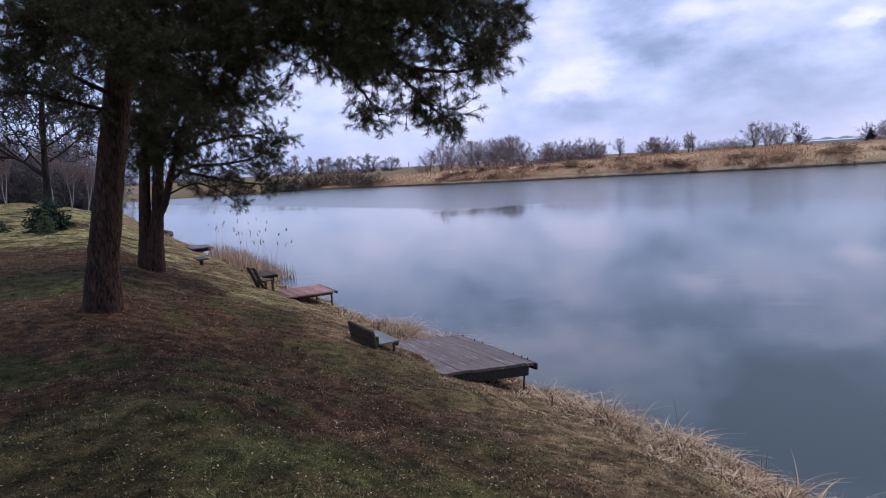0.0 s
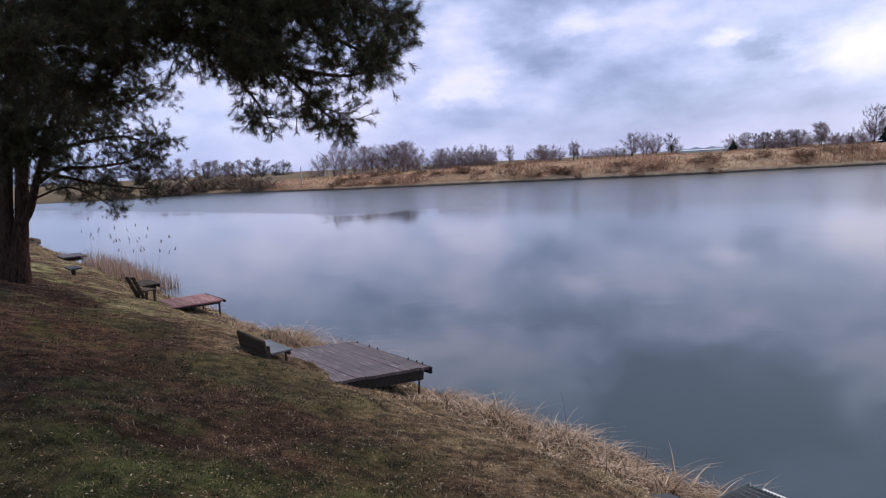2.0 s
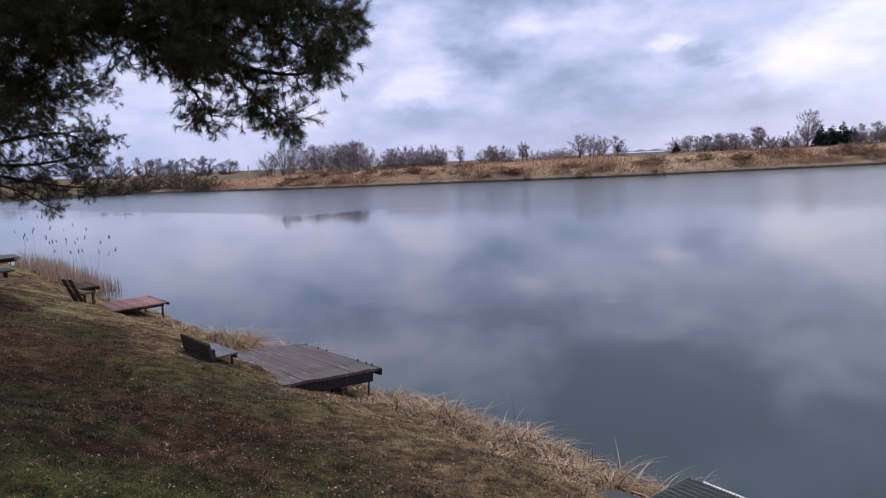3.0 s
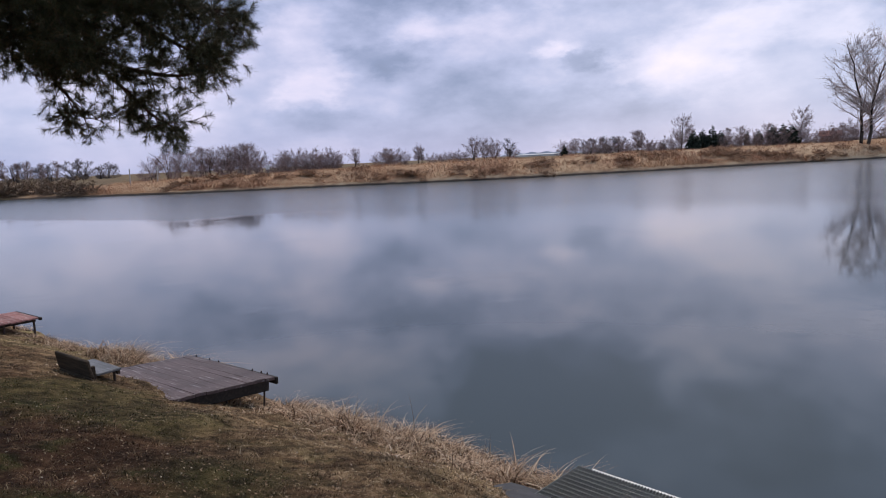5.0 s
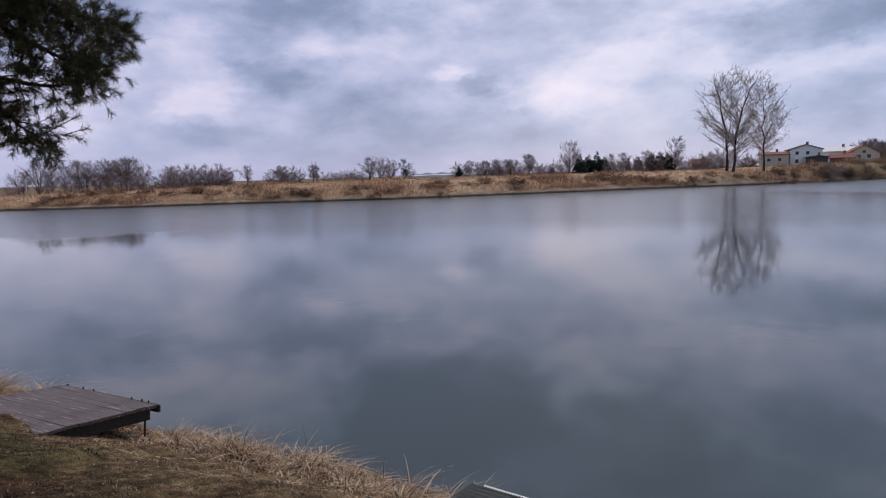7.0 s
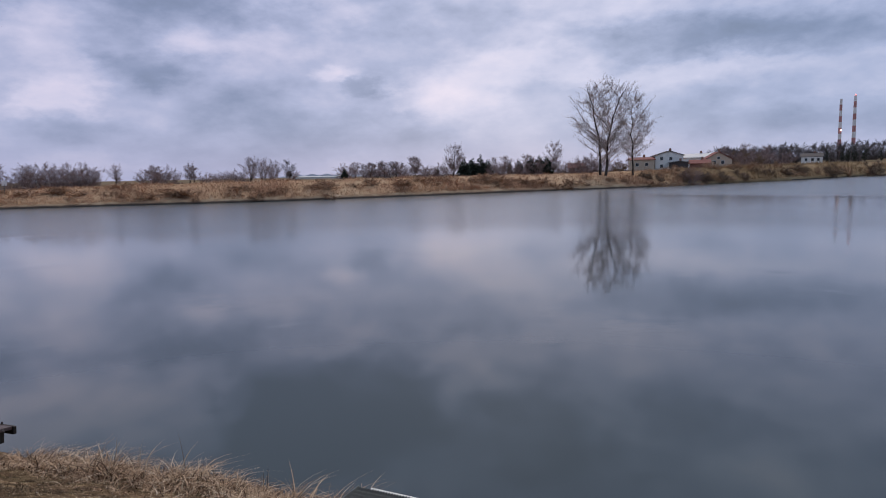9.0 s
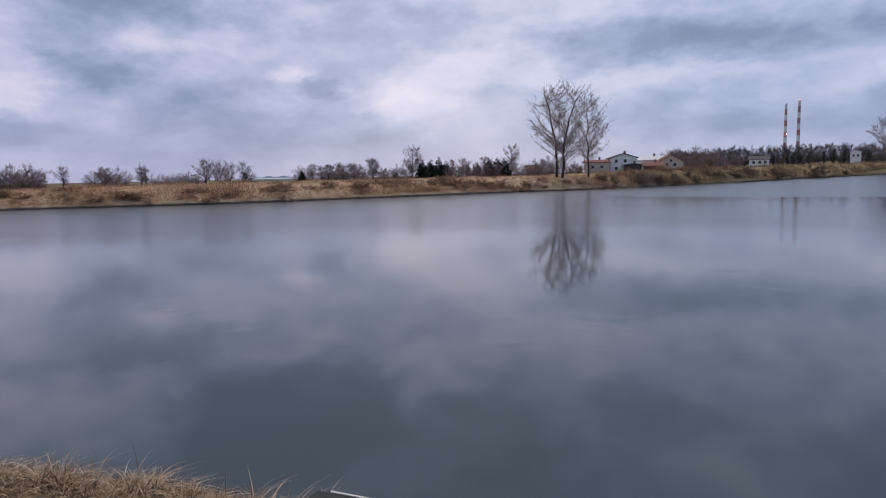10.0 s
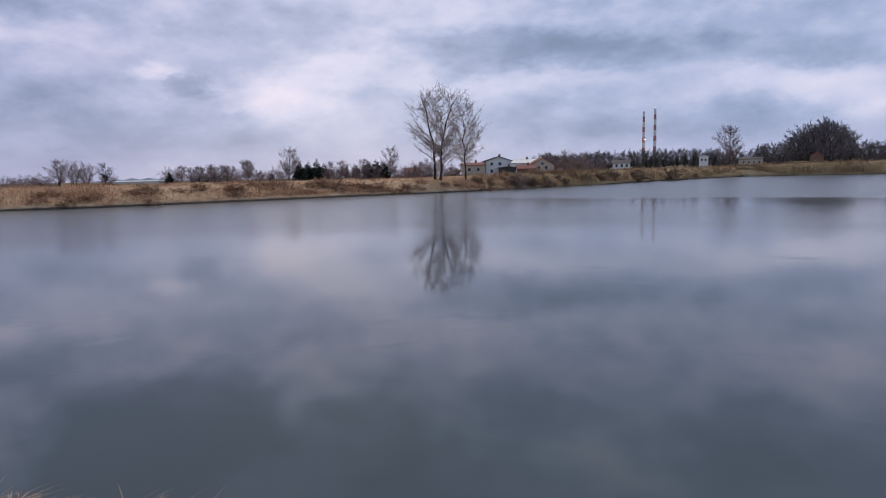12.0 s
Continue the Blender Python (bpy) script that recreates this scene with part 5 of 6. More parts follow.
PINE_A += [
    ([(-4.00, 9.38, 6.71), (-2.70, 8.17, 6.61), (-1.55, 7.24, 6.46), (-0.77, 6.56, 6.27)], 0.07, 1.1, 94, 0.5),
    ([(-4.00, 9.38, 6.71), (-3.88, 7.67, 6.58), (-3.90, 6.52, 6.34)], 0.07, 1.1, 81, 0.5),
    ([(-3.94, 9.41, 7.15), (-2.55, 9.26, 7.52), (-1.06, 9.34, 7.74)], 0.07, 1.1, 67, 0.5),
    ([(-3.87, 9.44, 7.73), (-2.95, 7.44, 7.23), (-2.25, 5.99, 6.87)], 0.06, 1.1, 67, 0.5),
]
PINE_A += [
    ([(-3.80, 9.47, 8.31), (-4.28, 8.82, 8.37), (-4.78, 8.32, 8.40)], 0.06, 1, 54, 0.4),
    ([(-3.73, 9.49, 8.88), (-2.86, 9.37, 9.18), (-2.18, 9.14, 9.34)], 0.05, 1, 54, 0.4),
]
PINE_B = []
PINE_B += [
    ([(-6.37, 15.87, 3.82), (-5.77, 15.78, 4.12), (-4.93, 15.64, 4.13), (-4.13, 15.67, 4.28), (-3.48, 15.62, 4.69)], 0.05, 0.95, 59, 0.5),
    ([(-6.45, 15.84, 3.50), (-5.79, 15.88, 3.72), (-5.26, 15.85, 3.53), (-4.86, 15.77, 3.27), (-4.59, 15.74, 3.16)], 0.025, 0.28, 12, 0.2),
    ([(-6.16, 15.85, 4.48), (-5.18, 15.77, 4.68), (-4.36, 15.71, 4.75), (-3.71, 15.67, 4.45)], 0.05, 1, 59, 0.6),
    ([(-6.20, 15.83, 4.08), (-5.26, 15.75, 3.82), (-4.36, 15.81, 3.63), (-3.81, 15.74, 3.60)], 0.04, 0.38, 24, 0.3),
]
PINE_B += [
    ([(-6.37, 15.98, 5.42), (-5.22, 15.76, 5.46), (-4.28, 15.73, 5.53), (-3.71, 15.67, 5.87)], 0.06, 1.2, 72, 0.5),
    ([(-6.30, 16.00, 6.07), (-5.22, 15.65, 6.34), (-4.40, 15.59, 6.53), (-3.74, 15.56, 6.61)], 0.06, 1.2, 72, 0.5),
    ([(-6.51, 16.03, 5.03), (-5.52, 15.02, 4.98), (-4.75, 14.23, 5.01)], 0.05, 1.1, 59, 0.5),
    ([(-6.75, 16.04, 5.58), (-6.97, 15.29, 5.53), (-7.41, 14.63, 5.38), (-7.77, 14.21, 5.48)], 0.05, 1.1, 54, 0.5),
]
PINE_B += [
    ([(-6.42, 16.06, 5.95), (-6.00, 14.62, 5.89), (-5.81, 13.61, 5.76)], 0.05, 1.2, 67, 0.4),
    ([(-6.31, 16.11, 6.86), (-5.41, 15.69, 7.11), (-4.57, 15.54, 7.28)], 0.05, 1.2, 62, 0.4),
    ([(-6.20, 16.15, 7.51), (-6.49, 15.06, 7.54), (-6.73, 14.30, 7.50)], 0.05, 1.2, 62, 0.4),
    ([(-6.87, 15.98, 4.79), (-6.49, 14.62, 4.84), (-6.24, 13.86, 4.85)], 0.04, 0.9, 45, 0.4),
]
PINE_B += [
    ([(-6.61, 15.99, 4.51), (-5.93, 14.65, 4.54), (-5.35, 13.80, 4.48)], 0.04, 1, 67, 0.4),
    ([(-6.54, 16.02, 5.23), (-6.05, 14.38, 5.16), (-5.69, 13.44, 5.02)], 0.04, 1.1, 75, 0.4),
    ([(-6.45, 16.05, 5.69), (-5.44, 14.62, 5.49), (-4.80, 13.79, 5.27)], 0.04, 1.1, 75, 0.4),
    ([(-6.75, 15.93, 4.31), (-6.35, 14.69, 4.41), (-6.11, 13.92, 4.38)], 0.03, 0.8, 40, 0.3),
]
PINE_B_TRUNKS = [
    ([(-7.14, 15.87, 1.67), (-7.10, 15.88, 2.52), (-7.03, 15.92, 3.46), (-6.91, 15.97, 4.53), (-6.70, 16.06, 6.10), (-6.48, 16.15, 7.78)], (0.24, 0.15, 0.13, 0.12, 0.10, 0.05)),
    ([(-6.96, 15.84, 1.69), (-6.86, 15.88, 2.50), (-6.76, 15.93, 3.17), (-6.65, 15.97, 4.11), (-6.45, 16.05, 5.69), (-6.22, 16.14, 7.25), (-6.00, 16.23, 9.29)], (0.26, 0.18, 0.14, 0.12, 0.10, 0.08, 0.04)),
    ([(-6.73, 15.83, 2.98), (-6.56, 15.90, 3.30), (-6.37, 15.87, 3.82), (-6.13, 15.85, 4.47), (-5.77, 15.78, 5.36)], (0.10, 0.09, 0.08, 0.06, 0.03)),
]
pine("large leaning pine with reddish flaking bark on the grassy bank", (-4.75, 9.03, 2.11), [(PINE_A_TRUNK, (0.27, 0.20, 0.185, 0.18, 0.17, 0.15, 0.11, 0.05))], PINE_A, 3)
pine("twin-stemmed pine with low sprawling branches beside the water", (-7.07, 15.90, 1.69), PINE_B_TRUNKS, PINE_B, 5, 0.11, 40, 0.0027)


# ---- waterside furniture ----
def along_shore(a, q, z=None, turn=0.0):
    """A pose by metres along the shore and metres back from the water; its x runs along the shore, its y to the water."""
    p = SHORE_D * a + SHORE_N * (NEAR_S - q)
    z = ground_z(*p) if z is None else z
    return pose(p[0], p[1], z, 0, 0, -60.1 + turn)


def plank_deck(label, m, long, deep, n, mat, thick=0.045, legs=(), group="", frame_drop=0.14, tilt=0.0, across=True, bolts=(), gap=0.003, leg_r=0.015):
    """A fishing platform: boards on two bearers and posts. x along the shore, y to the water."""
    ob = thing("fishing_platform", m @ pose(0, 0, 0, tilt, 0, 0), label, "platform", group)
    w = (deep if across else long) / n
    meshes = [box(long if across else w - gap, w - gap if across else deep, thick, 0, 0, 0, 0.006 if gap > 0.002 else 0.002, 0.003 if gap > 0.002 else 0.0012) for _ in range(4)]
    datas = []
    for b in meshes:
        me = bpy.data.meshes.new("plank")
        b.to_mesh(me)
        b.free()
        me.materials.append(mat)
        datas.append(me)
    for i in range(n):
        o = -(deep if across else long) / 2 + (i + 0.5) * w
        at = pose(random.uniform(-0.02, 0.02) if across else o, o if across else random.uniform(-0.02, 0.02), random.uniform(-gap, gap), random.uniform(-0.5, 0.5), random.uniform(-0.2, 0.2), random.uniform(-40, 40) * gap)
        part("plank", datas[i % 4], None, ob, at=at)
    for o in (-0.42, 0.42):
        b = box(0.07, deep - 0.1, frame_drop, o * long, 0, -frame_drop - 0.008, 0.006) if across else box(long - 0.1, 0.07, frame_drop, 0, o * deep, -frame_drop - 0.008, 0.006)
        part("bearer", b, M_NEARBLACK, ob)
    part("fascia", box(long + 0.04, 0.05, 0.035 + 0.5 * frame_drop, 0, deep / 2 + 0.028, -0.5 * frame_drop, 0.008, 0.003), M_NEARBLACK, ob)
    for sx in (-1, 1) if gap < 0.002 else ():
        part("side_board", box(0.05, deep - 0.10, 0.16, sx * (long / 2 - 0.07), -0.02, -0.165, 0.006, 0.002), M_NEARBLACK, ob)
    for bx in bolts:
        part("bolt", tube((bx, deep / 2 + 0.02, 0.045), (bx, deep / 2 + 0.02, 0.075), 0.014, 0.010, 6), M_STEEL, ob)
    for lx, ly, ln in legs:
        part("leg", tube((lx, ly, -ln), (lx, ly, -0.006), leg_r, leg_r, 10), M_STEEL, ob)
    return ob


def bench(label, m, long, back, seat_h):
    """A low waterside bench, its back boarded down to the turf. x along the seat, y forward to the water."""
    ob = thing("bench", m, label, "bench", "benches by the water")
    part("seat", box(long * 0.85, 0.34, 0.035, 0.0, 0.23, seat_h, 0.008, 0.002), M_GREYWOOD, ob)
    part("seat_rail", box(long * 0.85, 0.04, 0.05, 0.0, 0.36, seat_h - 0.052, 0.004), M_DARKWOOD, ob)
    for s in range(2):
        b = box(long, 0.045, back / 2 - 0.006, 0, 0, 0, 0.012, 0.004)
        b.transform(Matrix.Translation((random.uniform(-0.02, 0.02), -0.01 - 0.03 * s, -0.09 + s * back / 2)) @ Matrix.Rotation(radians(9), 4, "X"))
        part("back_board", b, M_DARKWOOD, ob)
    for sx in (-0.40, 0.36):
        part("leg", tube((sx * long, 0.32, -0.5), (sx * long, 0.32, seat_h + 0.002), 0.02, 0.02, 8), M_STEEL, ob)
        part("back_post", box(0.06, 0.05, back + 0.15, sx * long, 0.038, -0.38, 0.006), M_DARKWOOD, ob)
    return ob


plank_deck("weathered grey plank fishing platform sloping to the lake", along_shore(9.23, 1.35, 0.69), 2.28, 1.85, 11, M_DECK, 0.045, ((-1.05, 0.80, 0.75), (1.05, 0.80, 0.75), (0.95, 0.2, 0.6), (-1.0, -0.5, 0.4)), "fishing platforms", 0.14, -6.2, True, (-1.02, -0.62, -0.36, 0.55, 0.78, 0.93), 0.0012)
plank_deck("faded red plank fishing platform on steel legs", along_shore(17.25, 1.17, 0.62), 1.38, 1.42, 12, M_REDWOOD, 0.035, ((-0.6, 0.62, 0.62), (0.6, 0.62, 0.62), (-0.6, 0.0, 0.4), (0.6, 0.0, 0.4)), "fishing platforms", 0.05, -1.0, leg_r=0.024)
plank_deck("small dark plank fishing platform at the water", along_shore(21.6, 1.25, 0.60), 1.2, 0.95, 8, M_DARKWOOD, 0.04, ((-0.5, 0.4, 0.6), (0.5, 0.4, 0.6)), "fishing platforms")
plank_deck("small weathered plank platform at the reedy edge", along_shore(33.0, 1.0, 0.62), 1.6, 0.9, 8, M_DECK, 0.04, ((-0.7, 0.38, 0.7), (0.7, 0.38, 0.7)), "fishing platforms")
bench("low bench of dark mossy planks with a pale worn seat", along_shore(9.62, 2.60, 0.93), 0.98, 0.52, 0.15)


def plank_chair(m):
    ob = thing("plank_chair", m, "small dark plank chair with a leaning two-board back", "chair")
    part("seat", box(0.40, 0.32, 0.035, 0, 0.17, 0.16, 0.006, 0.002), M_DARKWOOD, ob)
    for sx in (-0.11, 0.11):
        b = box(0.15, 0.03, 0.62, 0, 0, 0, 0.006, 0.002)
        b.transform(Matrix.Translation((sx, 0.02, 0.0)) @ Matrix.Rotation(radians(24), 4, "X"))
        part("back_board", b, M_DARKWOOD, ob)
    for sx in (-0.16, 0.16):
        part("leg", box(0.05, 0.05, 0.44, sx, 0.28, -0.28, 0.005), M_DARKWOOD, ob)
        part("leg", box(0.05, 0.05, 0.34, sx, 0.06, -0.18, 0.005), M_DARKWOOD, ob)
    part("rail", box(0.42, 0.04, 0.06, 0, 0.0, 0.14, 0.005), M_DARKWOOD, ob)
    return ob


plank_chair(along_shore(17.3, 2.25, 0.90, 20))
st = thing("plank_stool", along_shore(22.7, 2.72, None), "grey plank seat on a stubby post", "stool")
part("seat", box(0.8, 0.34, 0.05, 0, 0, 0.20, 0.008, 0.003), M_SLAB, st)
part("post", tube((0, 0, -0.3), (0, 0, 0.204), 0.06, 0.06, 10), M_DARKWOOD, st)


def grating():
    ob = thing("steel_grating", along_shore(2.20, 1.16, 0.41, -7), "galvanised steel grating landing at the waterside", "grating")
    long, deep = 1.9, 1.5
    bar = box(0.005, deep, 0.03, 0, 0, 0, 0.0)
    me = bpy.data.meshes.new("bearing_bar")
    bar.to_mesh(me)
    bar.free()
    me.materials.append(M_GALV)
    n = int(long / 0.0345)
    for i in range(n):
        part("bearing_bar", me, None, ob, at=pose(-long / 2 + 0.02 + i * 0.0345, 0, 0))
    rod = box(long - 0.02, 0.006, 0.006, 0, 0, 0, 0.0)
    me = bpy.data.meshes.new("cross_rod")
    rod.to_mesh(me)
    rod.free()
    me.materials.append(M_GALV)
    for i in range(int(deep / 0.076)):
        part("cross_rod", me, None, ob, at=pose(0, -deep / 2 + 0.03 + i * 0.076, 0.0262))
    part("edge_angle", box(long - 0.14, 0.035, 0.03, 0.07, deep / 2 + 0.02, -0.012, 0.003), M_GALV_RIM, ob, "pale zinc edge strip")
    for sy in (-1, 1):
        part("side_bar", box(0.008, deep, 0.04, sy * (long / 2), 0, -0.008, 0.001), M_GALV, ob)
    part("back_bar", box(long, 0.008, 0.04, 0, -deep / 2 - 0.005, -0.008, 0.001), M_GALV, ob)
    for sx in (-0.8, 0.8):
        part("post", tube((sx, deep / 2 - 0.1, -1.0), (sx, deep / 2 - 0.1, 0.001), 0.03, 0.03, 10), M_GALV, ob)
        part("post", tube((sx, -deep / 2 + 0.1, -0.5), (sx, -deep / 2 + 0.1, 0.001), 0.03, 0.03, 10), M_GALV, ob)


grating()
sl = part("stone_slab", box(0.62, 0.9, 0.12, 0, 0, -0.07, 0.02, 0.008), M_SLAB, None, "", along_shore(3.25, 1.35, None) @ pose(0, 0, -0.02, -19, 0, 0))
tagged(sl, "dark worn slab set in the bank", "slab")


# ---- shrubs, conifers and bare trees on the near lawn ----
conifer(-15.9, 26.9, 1.65, 2.2, M_SPRUCE, "young_spruce", "young dark green spruce on the lawn", 4, 12, 20, fine=2.2)
conifer(-15.0, 25.2, 1.15, 1.0, M_SPRUCE2, "young_pine", "small pale green pine sapling on the lawn", 9, 9, 18, fine=2.0)
rock = bmesh.new()
bmesh.ops.create_icosphere(rock, subdivisions=3, radius=0.5)
for v in rock.verts:
    v.co *= 0.75 + 0.5 * noise.noise(v.co * 2.1)
    v.co.z *= 0.62
tagged(part("stump", rock, M_DARKWOOD, None, "", pose(-17.66, 42.58, 0.5)), "dark rotten stump on the bank edge", "stump")
make_bare("birch", 41, "birch", M_BIRCH, M_TWIG, "white-barked leafless birch at the edge of the lawn", stems=2, kids=(10, 7, 5), spread=0.5, up=0.6, clear=0.45, twig=0.004, girth=0.6)
make_bare("oak", 46, "bare_tree", M_BARK_DARK, M_TWIG_DARK, "dark spreading leafless tree at the edge of the lawn", kids=(14, 10, 7, 3), spread=0.85, up=0.3, clear=0.22, twig=0.0032, girth=0.8)
make_bare("hedge", 47, "bare_shrub", M_BARK, M_TWIG_WOOD, "tangled leafless thicket behind the lawn", n=1800, wide=0.55, low=0.0, lumps=11, twig=0.0075, reach=0.2)
for az, d, hh in ((-33.0, 98, 7), (-30.0, 98, 8), (-28.9, 104, 7), (-37.5, 96, 7), (-27.9, 104, 7), (-35.6, 104, 8)):
    stand("birch", *spot(az, d), hh, 0.9, az * 50 % 360)
for az, d, hh in ((-30.5, 60, 13), (-43.0, 56, 13), (-36.6, 80, 13)):
    stand("oak", *spot(az, d), hh, 1.0, az * 70 % 360)
rg = np.random.default_rng(5)
make_bare("grove", 48, "bare_tree", M_BARK, M_TWIG_FAR, "haze-grey leafless tree in the grove behind the lawn", stems=2, kids=(12, 8, 5, 1), spread=0.85, up=0.25, clear=0.12, twig=0.0065)
for i in range(15):
    az = -46.5 + 20.5 * (i + rg.uniform()) / 15
    stand("grove", *spot(az, rg.uniform(98, 150)), rg.uniform(11, 16), rg.uniform(0.9, 1.2), rg.uniform(0, 360))
for i in range(26):
    az = rg.uniform(-46, -26.5)
    stand("hedge", *spot(az, rg.uniform(105, 135)), rg.uniform(4, 9), rg.uniform(0.8, 1.2), rg.uniform(0, 360))
for x, y, hh in ((-70, 128, 3.0), (-76, 133, 3.5), (-66, 124, 2.4), (-72, 146, 2.5), (-79, 141, 3.5), (-62, 118, 2.0), (-84, 137, 4.0)):
    stand("olive", x, y, hh, 1.5, x * 31 % 360)
conifer(*spot(-34.2, 33), 0.7, 2.2, M_SPRUCE, "low_juniper", "low spreading dark juniper on the lawn", 12, 5, 22, fine=1.5)


# ---- grass, reeds and litter ----
def blades(p, way, high, width, bend, seg, rg):
    """Bent tapering blades. p (n, 3), way: heading of the bend in radians."""
    n = len(p)
    hd = np.stack([np.cos(way), np.sin(way), np.zeros(n)], 1)
    sd = np.stack([-np.sin(way + rg.uniform(-1, 1, n)), np.cos(way), np.zeros(n)], 1)
    rows_v = []
    for i in range(seg + 1):
        t = i / seg
        c = p + hd * (0.7 * bend * high * t * t)[:, None] + np.array([0, 0, 1.0]) * (high * (t - 0.50 * np.minimum(bend, 1.7) * t * t))[:, None]
        w = (width * (1 - t) * 0.5 + 0.0004)[:, None]
        rows_v += [c - sd * w, c + sd * w]
    v = np.stack(rows_v, 1)
    k = 2 * (seg + 1)
    base = (np.arange(n) * k)[:, None, None]
    i = np.arange(seg) * 2
    quad = np.stack([i, i + 1, i + 3, i + 2], 1)[None]
    return v.reshape(-1, 3), (base + quad).reshape(-1, 4)


def bank_points(n, rg, a0, a1, q0, q1):
    a = rg.uniform(a0, a1, n)
    q = rg.uniform(q0, q1, n)
    x = SHORE_D[0] * a + SHORE_N[0] * (NEAR_S - q)
    y = SHORE_D[1] * a + SHORE_N[1] * (NEAR_S - q)
    return x, y, a, q


def field_noise(x, y, s):
    return np.array([noise.noise((float(a) * s, float(b) * s, 3.3)) for a, b in zip(x, y)])


rg = np.random.default_rng(77)
# short turf, thick near the path and thinner away
r = 2.8 * (42 / 2.8) ** rg.uniform(0, 1, 150000)
az = np.radians(rg.uniform(-44, 42, len(r)))
x, y = r * np.sin(az), r * np.cos(az)
z, w, q = height(x, y)
keep = (q > 0.25) & (w < 0.2)
x, y, z, r, q = x[keep], y[keep], z[keep], r[keep], q[keep]
tall = ripple(x * 0.9 + 3, y * 0.8, 0.8)
hh = (0.018 + 0.018 * rg.uniform(0, 1, len(x)) + 0.014 * np.clip(tall, 0, 1)) * (1 + 0.022 * r)
v, f = blades(np.stack([x, y, z - 0.004], 1), rg.uniform(0, 6.28, len(x)), hh, 0.004 + 0.0008 * r, rg.uniform(0.7, 1.9, len(x)), 2, rg)
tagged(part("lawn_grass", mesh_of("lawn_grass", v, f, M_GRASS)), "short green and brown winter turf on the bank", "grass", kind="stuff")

# coarser tufts standing out of the turf
r = 2.8 * (30 / 2.8) ** rg.uniform(0, 1, 3800)
az = np.radians(rg.uniform(-44, 42, len(r)))
x, y = r * np.sin(az), r * np.cos(az)
z, w, q = height(x, y)
keep = (q > 0.5) & (w < 0.2)
x, y, z, r = (np.repeat(v[keep], 9) for v in (x, y, z, r))
n = len(x)
p = np.stack([x + rg.normal(0, 0.022, n), y + rg.normal(0, 0.022, n), z - 0.004], 1)
v, f = blades(p, rg.uniform(0, 6.28, n), rg.uniform(0.03, 0.085, n), 0.005 + 0.0006 * r, rg.uniform(0.6, 1.8, n), 3, rg)
tagged(part("grass_tufts", mesh_of("grass_tufts", v, f, M_GRASS)), "scattered coarse tufts in the winter turf", "grass", kind="stuff")

# fallen leaves
r = 2.8 * (26 / 2.8) ** rg.uniform(0, 1, 40000)
az = np.radians(rg.uniform(-44, 42, len(r)))
x, y = r * np.sin(az), r * np.cos(az)
z, w, q = height(x, y)
keep = (q > 0.3) & (w < 0.2) & (rg.uniform(0, 1, len(x)) < np.clip(1.15 - 0.14 * q, 0.3, 1))
x, y, z, r = x[keep], y[keep], z[keep], r[keep]
n = len(x)
a = rg.uniform(0, 6.28, n)
s = rg.uniform(0.004, 0.012, n) * (1 + 0.03 * r)
u = np.stack([np.cos(a), np.sin(a), rg.normal(0, 0.35, n)], 1) * s[:, None]
t = np.stack([-np.sin(a), np.cos(a), rg.normal(0, 0.35, n)], 1) * (s * 0.6)[:, None]
c = np.stack([x, y, z + 0.018], 1)
v = np.stack([c - u, c - t * 1.0, c + u, c + t], 1).reshape(-1, 3)
tagged(part("leaf_litter", mesh_of("leaf_litter", v, np.arange(4 * n).reshape(-1, 4), M_LITTER)), "scattered pale and brown fallen leaves on the turf", "leaves", kind="stuff")

# dry tussocks along the water's edge
vs = []
SHORE_GRASS = ((3.2, 8.0, -0.05, 0.70, 32, 24, 0.22, 0.68), (10.3, 13.6, -0.15, 0.85, 22, 26, 0.30, 0.80), (13.5, 16.6, 0.0, 1.0, 16, 11, 0.10, 0.32), (18.2, 20.8, 0.0, 0.8, 12, 12, 0.2, 0.55), (22.5, 31, -0.2, 1.0, 30, 12, 0.25, 0.7),
               (31, 75, -0.2, 1.0, 60, 8, 0.2, 0.55), (-6, 1.0, -0.1, 0.8, 25, 8, 0.12, 0.24), (8.0, 10.3, 0.2, 0.9, 9, 9, 0.1, 0.26), (3.3, 8.2, 0.3, 1.5, 40, 6, 0.06, 0.2))
for a0, a1, q0, q1, clumps, each, lo, hi in SHORE_GRASS:
    ca = a0 + (a1 - a0) * (np.arange(clumps) + rg.uniform(0, 1, clumps)) / clumps
    cq = rg.uniform(q0, q1, clumps)
    vigour = rg.uniform(0.45, 1.15, clumps)
    for a, q, big_one in zip(np.repeat(ca, each), np.repeat(cq, each), np.repeat(vigour, each)):
        a, q = a + rg.normal(0, 0.13), q + rg.normal(0, 0.12)
        cx, cy = SHORE_D * a + SHORE_N * (NEAR_S - q)
        cz = ground_z(cx, cy)
        m = int(rg.integers(10, 20))
        hgt = rg.uniform(lo, hi) * big_one
        p = np.stack([cx + rg.normal(0, 0.05, m), cy + rg.normal(0, 0.05, m), np.full(m, max(cz, -0.12) - 0.02)], 1)
        vs.append(blades(p, rg.normal(rg.uniform(0, 6.28), 1.6, m), hgt * rg.uniform(0.25, 1.1, m), rg.uniform(0.009, 0.022, m), rg.uniform(0.8, 2.5, m), 5, rg))
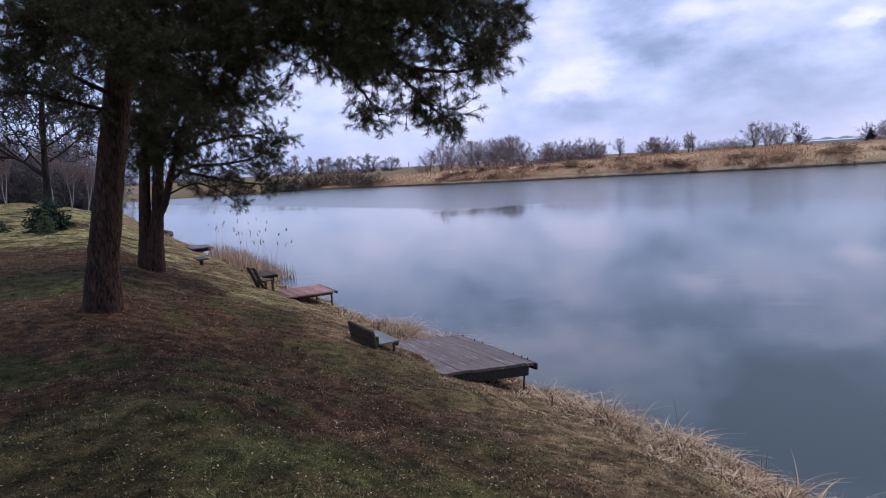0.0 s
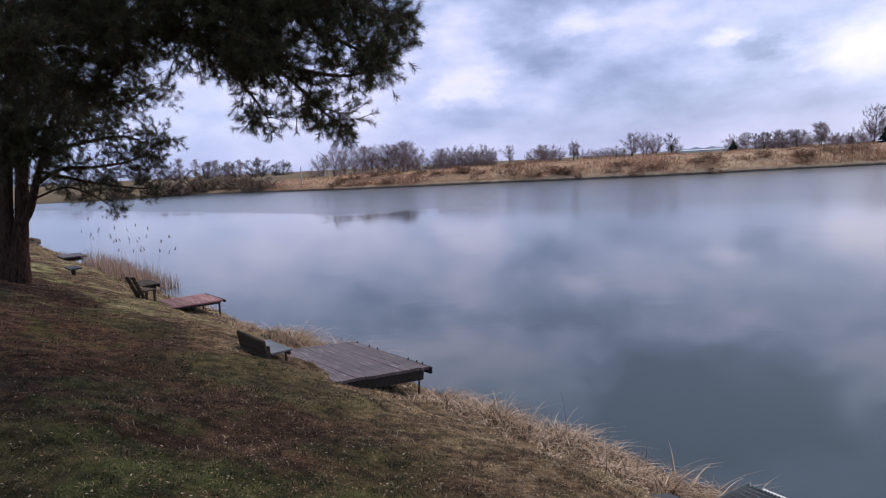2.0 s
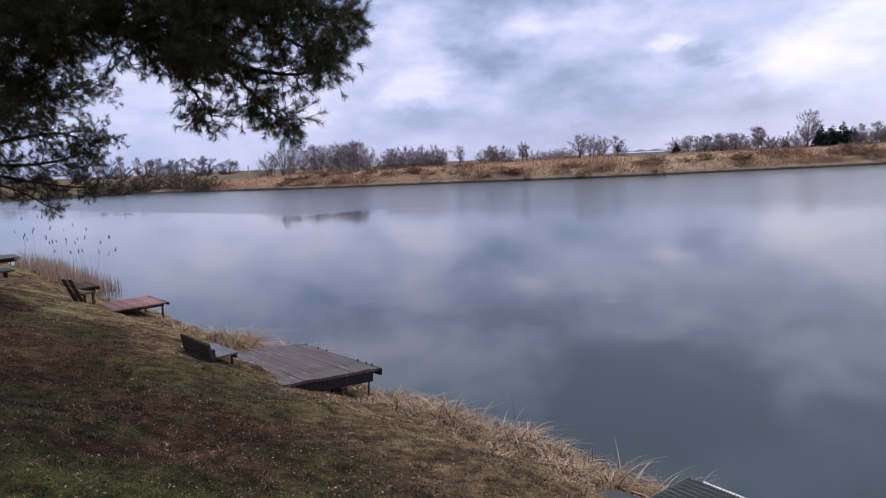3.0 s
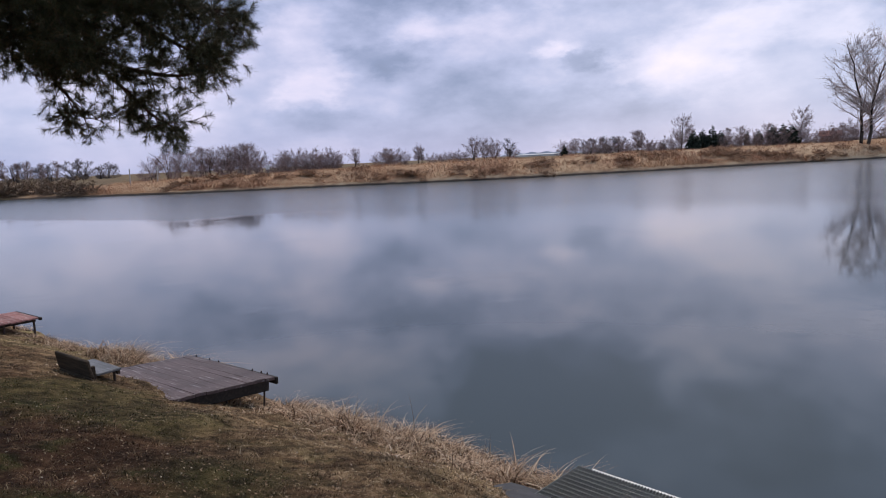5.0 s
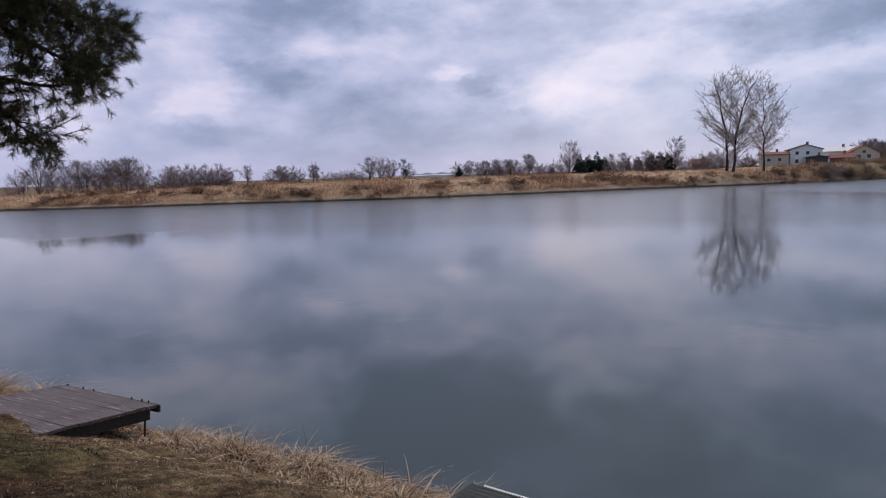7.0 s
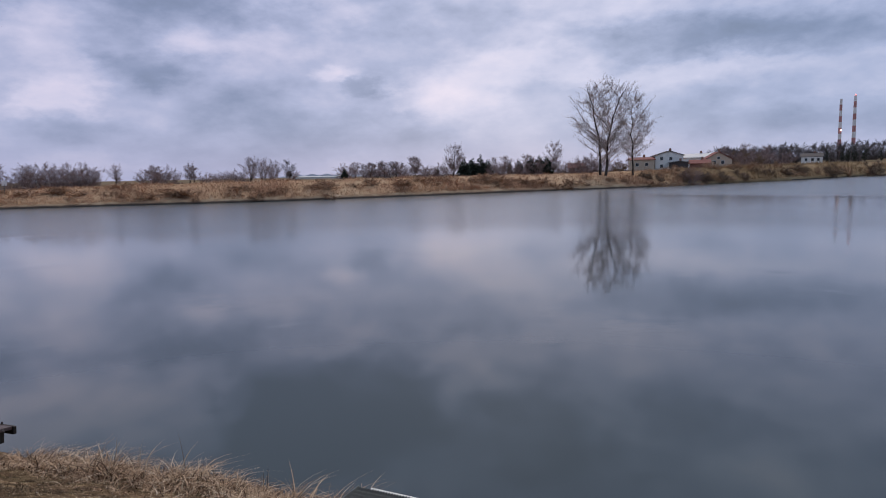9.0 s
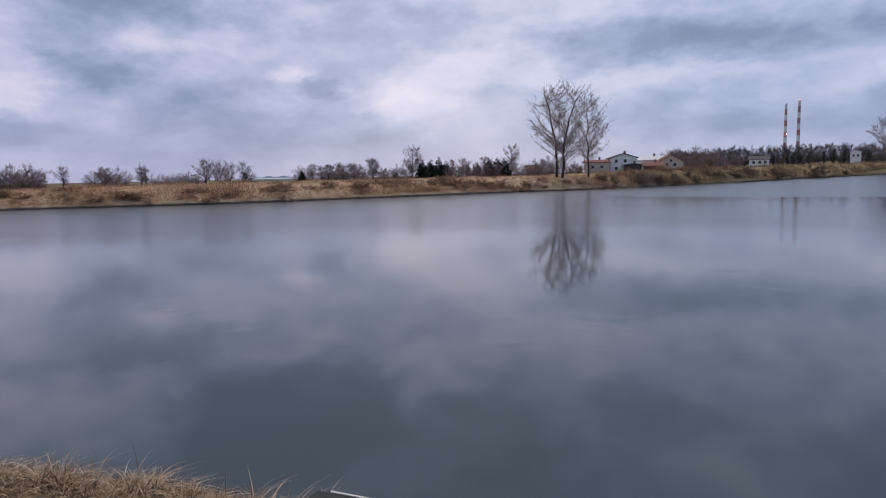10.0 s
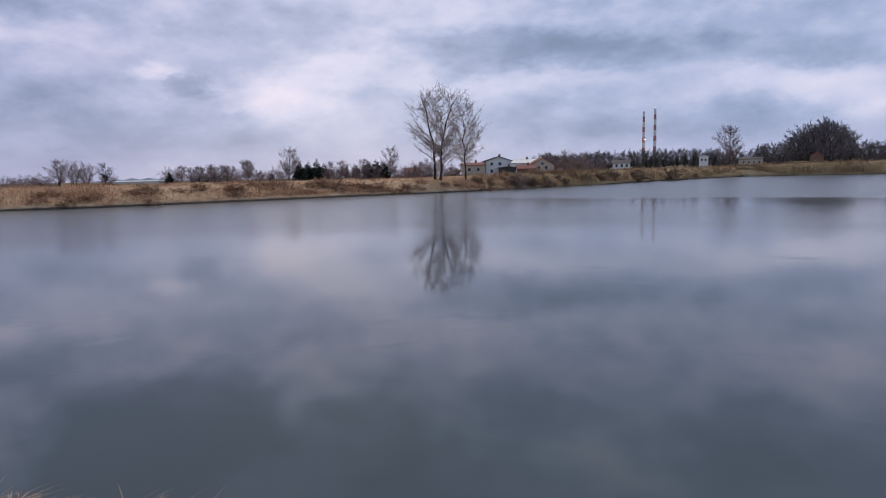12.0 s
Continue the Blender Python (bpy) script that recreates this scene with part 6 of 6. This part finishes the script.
# a few stiff pale blades and arching ones at the edge
for a, q, tallness, lean in ((4.46, -0.02, 0.44, 0.10), (4.50, 0.0, 0.38, 0.16), (4.05, -0.04, 0.40, 1.3), (3.85, 0.0, 0.34, 0.5), (6.3, 0.1, 0.55, 0.25), (6.6, 0.2, 0.60, 0.2), (6.9, 0.15, 0.5, 0.3)):
    m = 3
    c = SHORE_D * a + SHORE_N * (NEAR_S - q)
    p = np.stack([c[0] + rg.normal(0, 0.025, m), c[1] + rg.normal(0, 0.025, m), np.full(m, max(ground_z(*c), -0.1))], 1)
    vs.append(blades(p, rg.normal(-1.0, 0.5, m), tallness * rg.uniform(0.8, 1.05, m), np.full(m, 0.015), np.full(m, lean) * rg.uniform(0.7, 1.3, m), 6, rg))
v, f = joined(*vs)
tagged(part("dry_shore_grass", mesh_of("dry_shore_grass", v, f, M_DRY)), "straw-coloured dead grass tussocks hanging over the water's edge", "dry grass", kind="stuff")

# reeds with dark plumes
x, y, a, q = bank_points(2600, rg, 23.5, 31.5, -0.7, 0.9)
z = np.maximum(height(x, y)[0], -0.3)
n = len(x)
tallest = rg.uniform(0, 1, n) < 0.018
hh = np.where(tallest, rg.uniform(1.5, 2.4, n), rg.uniform(0.35, 1.05, n))
way = rg.uniform(0, 6.28, n)
bend = rg.uniform(0.03, 0.4, n)
p = np.stack([x, y, z], 1)
v, f = blades(p, way, hh, np.where(tallest, 0.010, 0.022), bend, 4, rg)
tagged(part("reeds", mesh_of("reeds", v, f, M_REED)), "stand of pale dead reeds in the shallows", "reeds", kind="stuff")
tips = p + np.stack([np.cos(way) * bend * hh, np.sin(way) * bend * hh, hh * (1 - 0.45 * bend)], 1)
tips = tips[tallest]
vs = []
for tp in tips:
    m = 6
    pp = tp + rg.normal(0, 0.010, (m, 3))
    vs.append(blades(pp - np.array([0, 0, 0.10]), rg.normal(rg.uniform(0, 6.28), 0.35, m), rg.uniform(0.12, 0.24, m), np.full(m, 0.016), rg.uniform(0.3, 1.0, m), 3, rg))
v, f = joined(*vs)
tagged(part("reed_plumes", mesh_of("reed_plumes", v, f, M_PLUME)), "dark seed plumes on the reeds", "reeds", kind="stuff")

# single dead stems standing over the shore grass
x, y, a, q = bank_points(12, rg, 3.4, 8.2, -0.05, 0.5)
hh = rg.uniform(0.25, 0.55, 12)
for i, (a, q, tallness) in enumerate(((5.83, -0.18, 0.72), (6.35, 0.15, 0.40), (5.2, 0.05, 0.34))):
    x[i], y[i] = SHORE_D * a + SHORE_N * (NEAR_S - q)
    hh[i] = tallness
z = np.maximum(height(x, y)[0], -0.1)
v, f = blades(np.stack([x, y, z], 1), rg.uniform(0, 6.28, 12), hh, np.full(12, 0.014), rg.uniform(0.02, 0.30, 12), 5, rg)
tagged(part("dead_stems", mesh_of("dead_stems", v, f, M_TWIG_GREY)), "thin dark dead stalks standing at the water's edge", "stalks", kind="stuff")

# dead grass over the far bank
n = 150000
az = np.concatenate([rg.uniform(-6, 92, n - 40000), rg.uniform(58, 90, 40000)])
sr = np.interp(az, SHORE_AZ, SHORE_R)
d = sr + rg.uniform(-1.0, 1.0, n) ** 2 * np.interp(az, [0, 56, 64, 90], [14, 14, 34, 60]) + rg.uniform(-0.6, 1.2, n)
x, y = d * np.sin(np.radians(az)), d * np.cos(np.radians(az))
z, w, q = height(x, y)
keep = (q > 0.15 + 0.35 * (ripple(x, y, 0.5) > 0)) & (w > 0.8)
x, y, z, d = x[keep], y[keep], z[keep], d[keep]
n = len(x)
hh = rg.uniform(0.3, 0.9, n) * np.interp(d, [150, 300], [1.0, 2.0]) * (1 + 0.6 * np.clip(ripple(x, y, 0.12), -0.7, 1.2))
v, f = blades(np.stack([x, y, z - 0.05], 1), rg.uniform(0, 6.28, n), hh, 0.03 + 0.0003 * d, rg.uniform(0.4, 1.4, n), 1, rg)
tagged(part("far_dry_grass", mesh_of("far_dry_grass", v, f, M_FARDRY)), "golden dead grass and reeds clothing the far bank", "dry grass", kind="stuff")
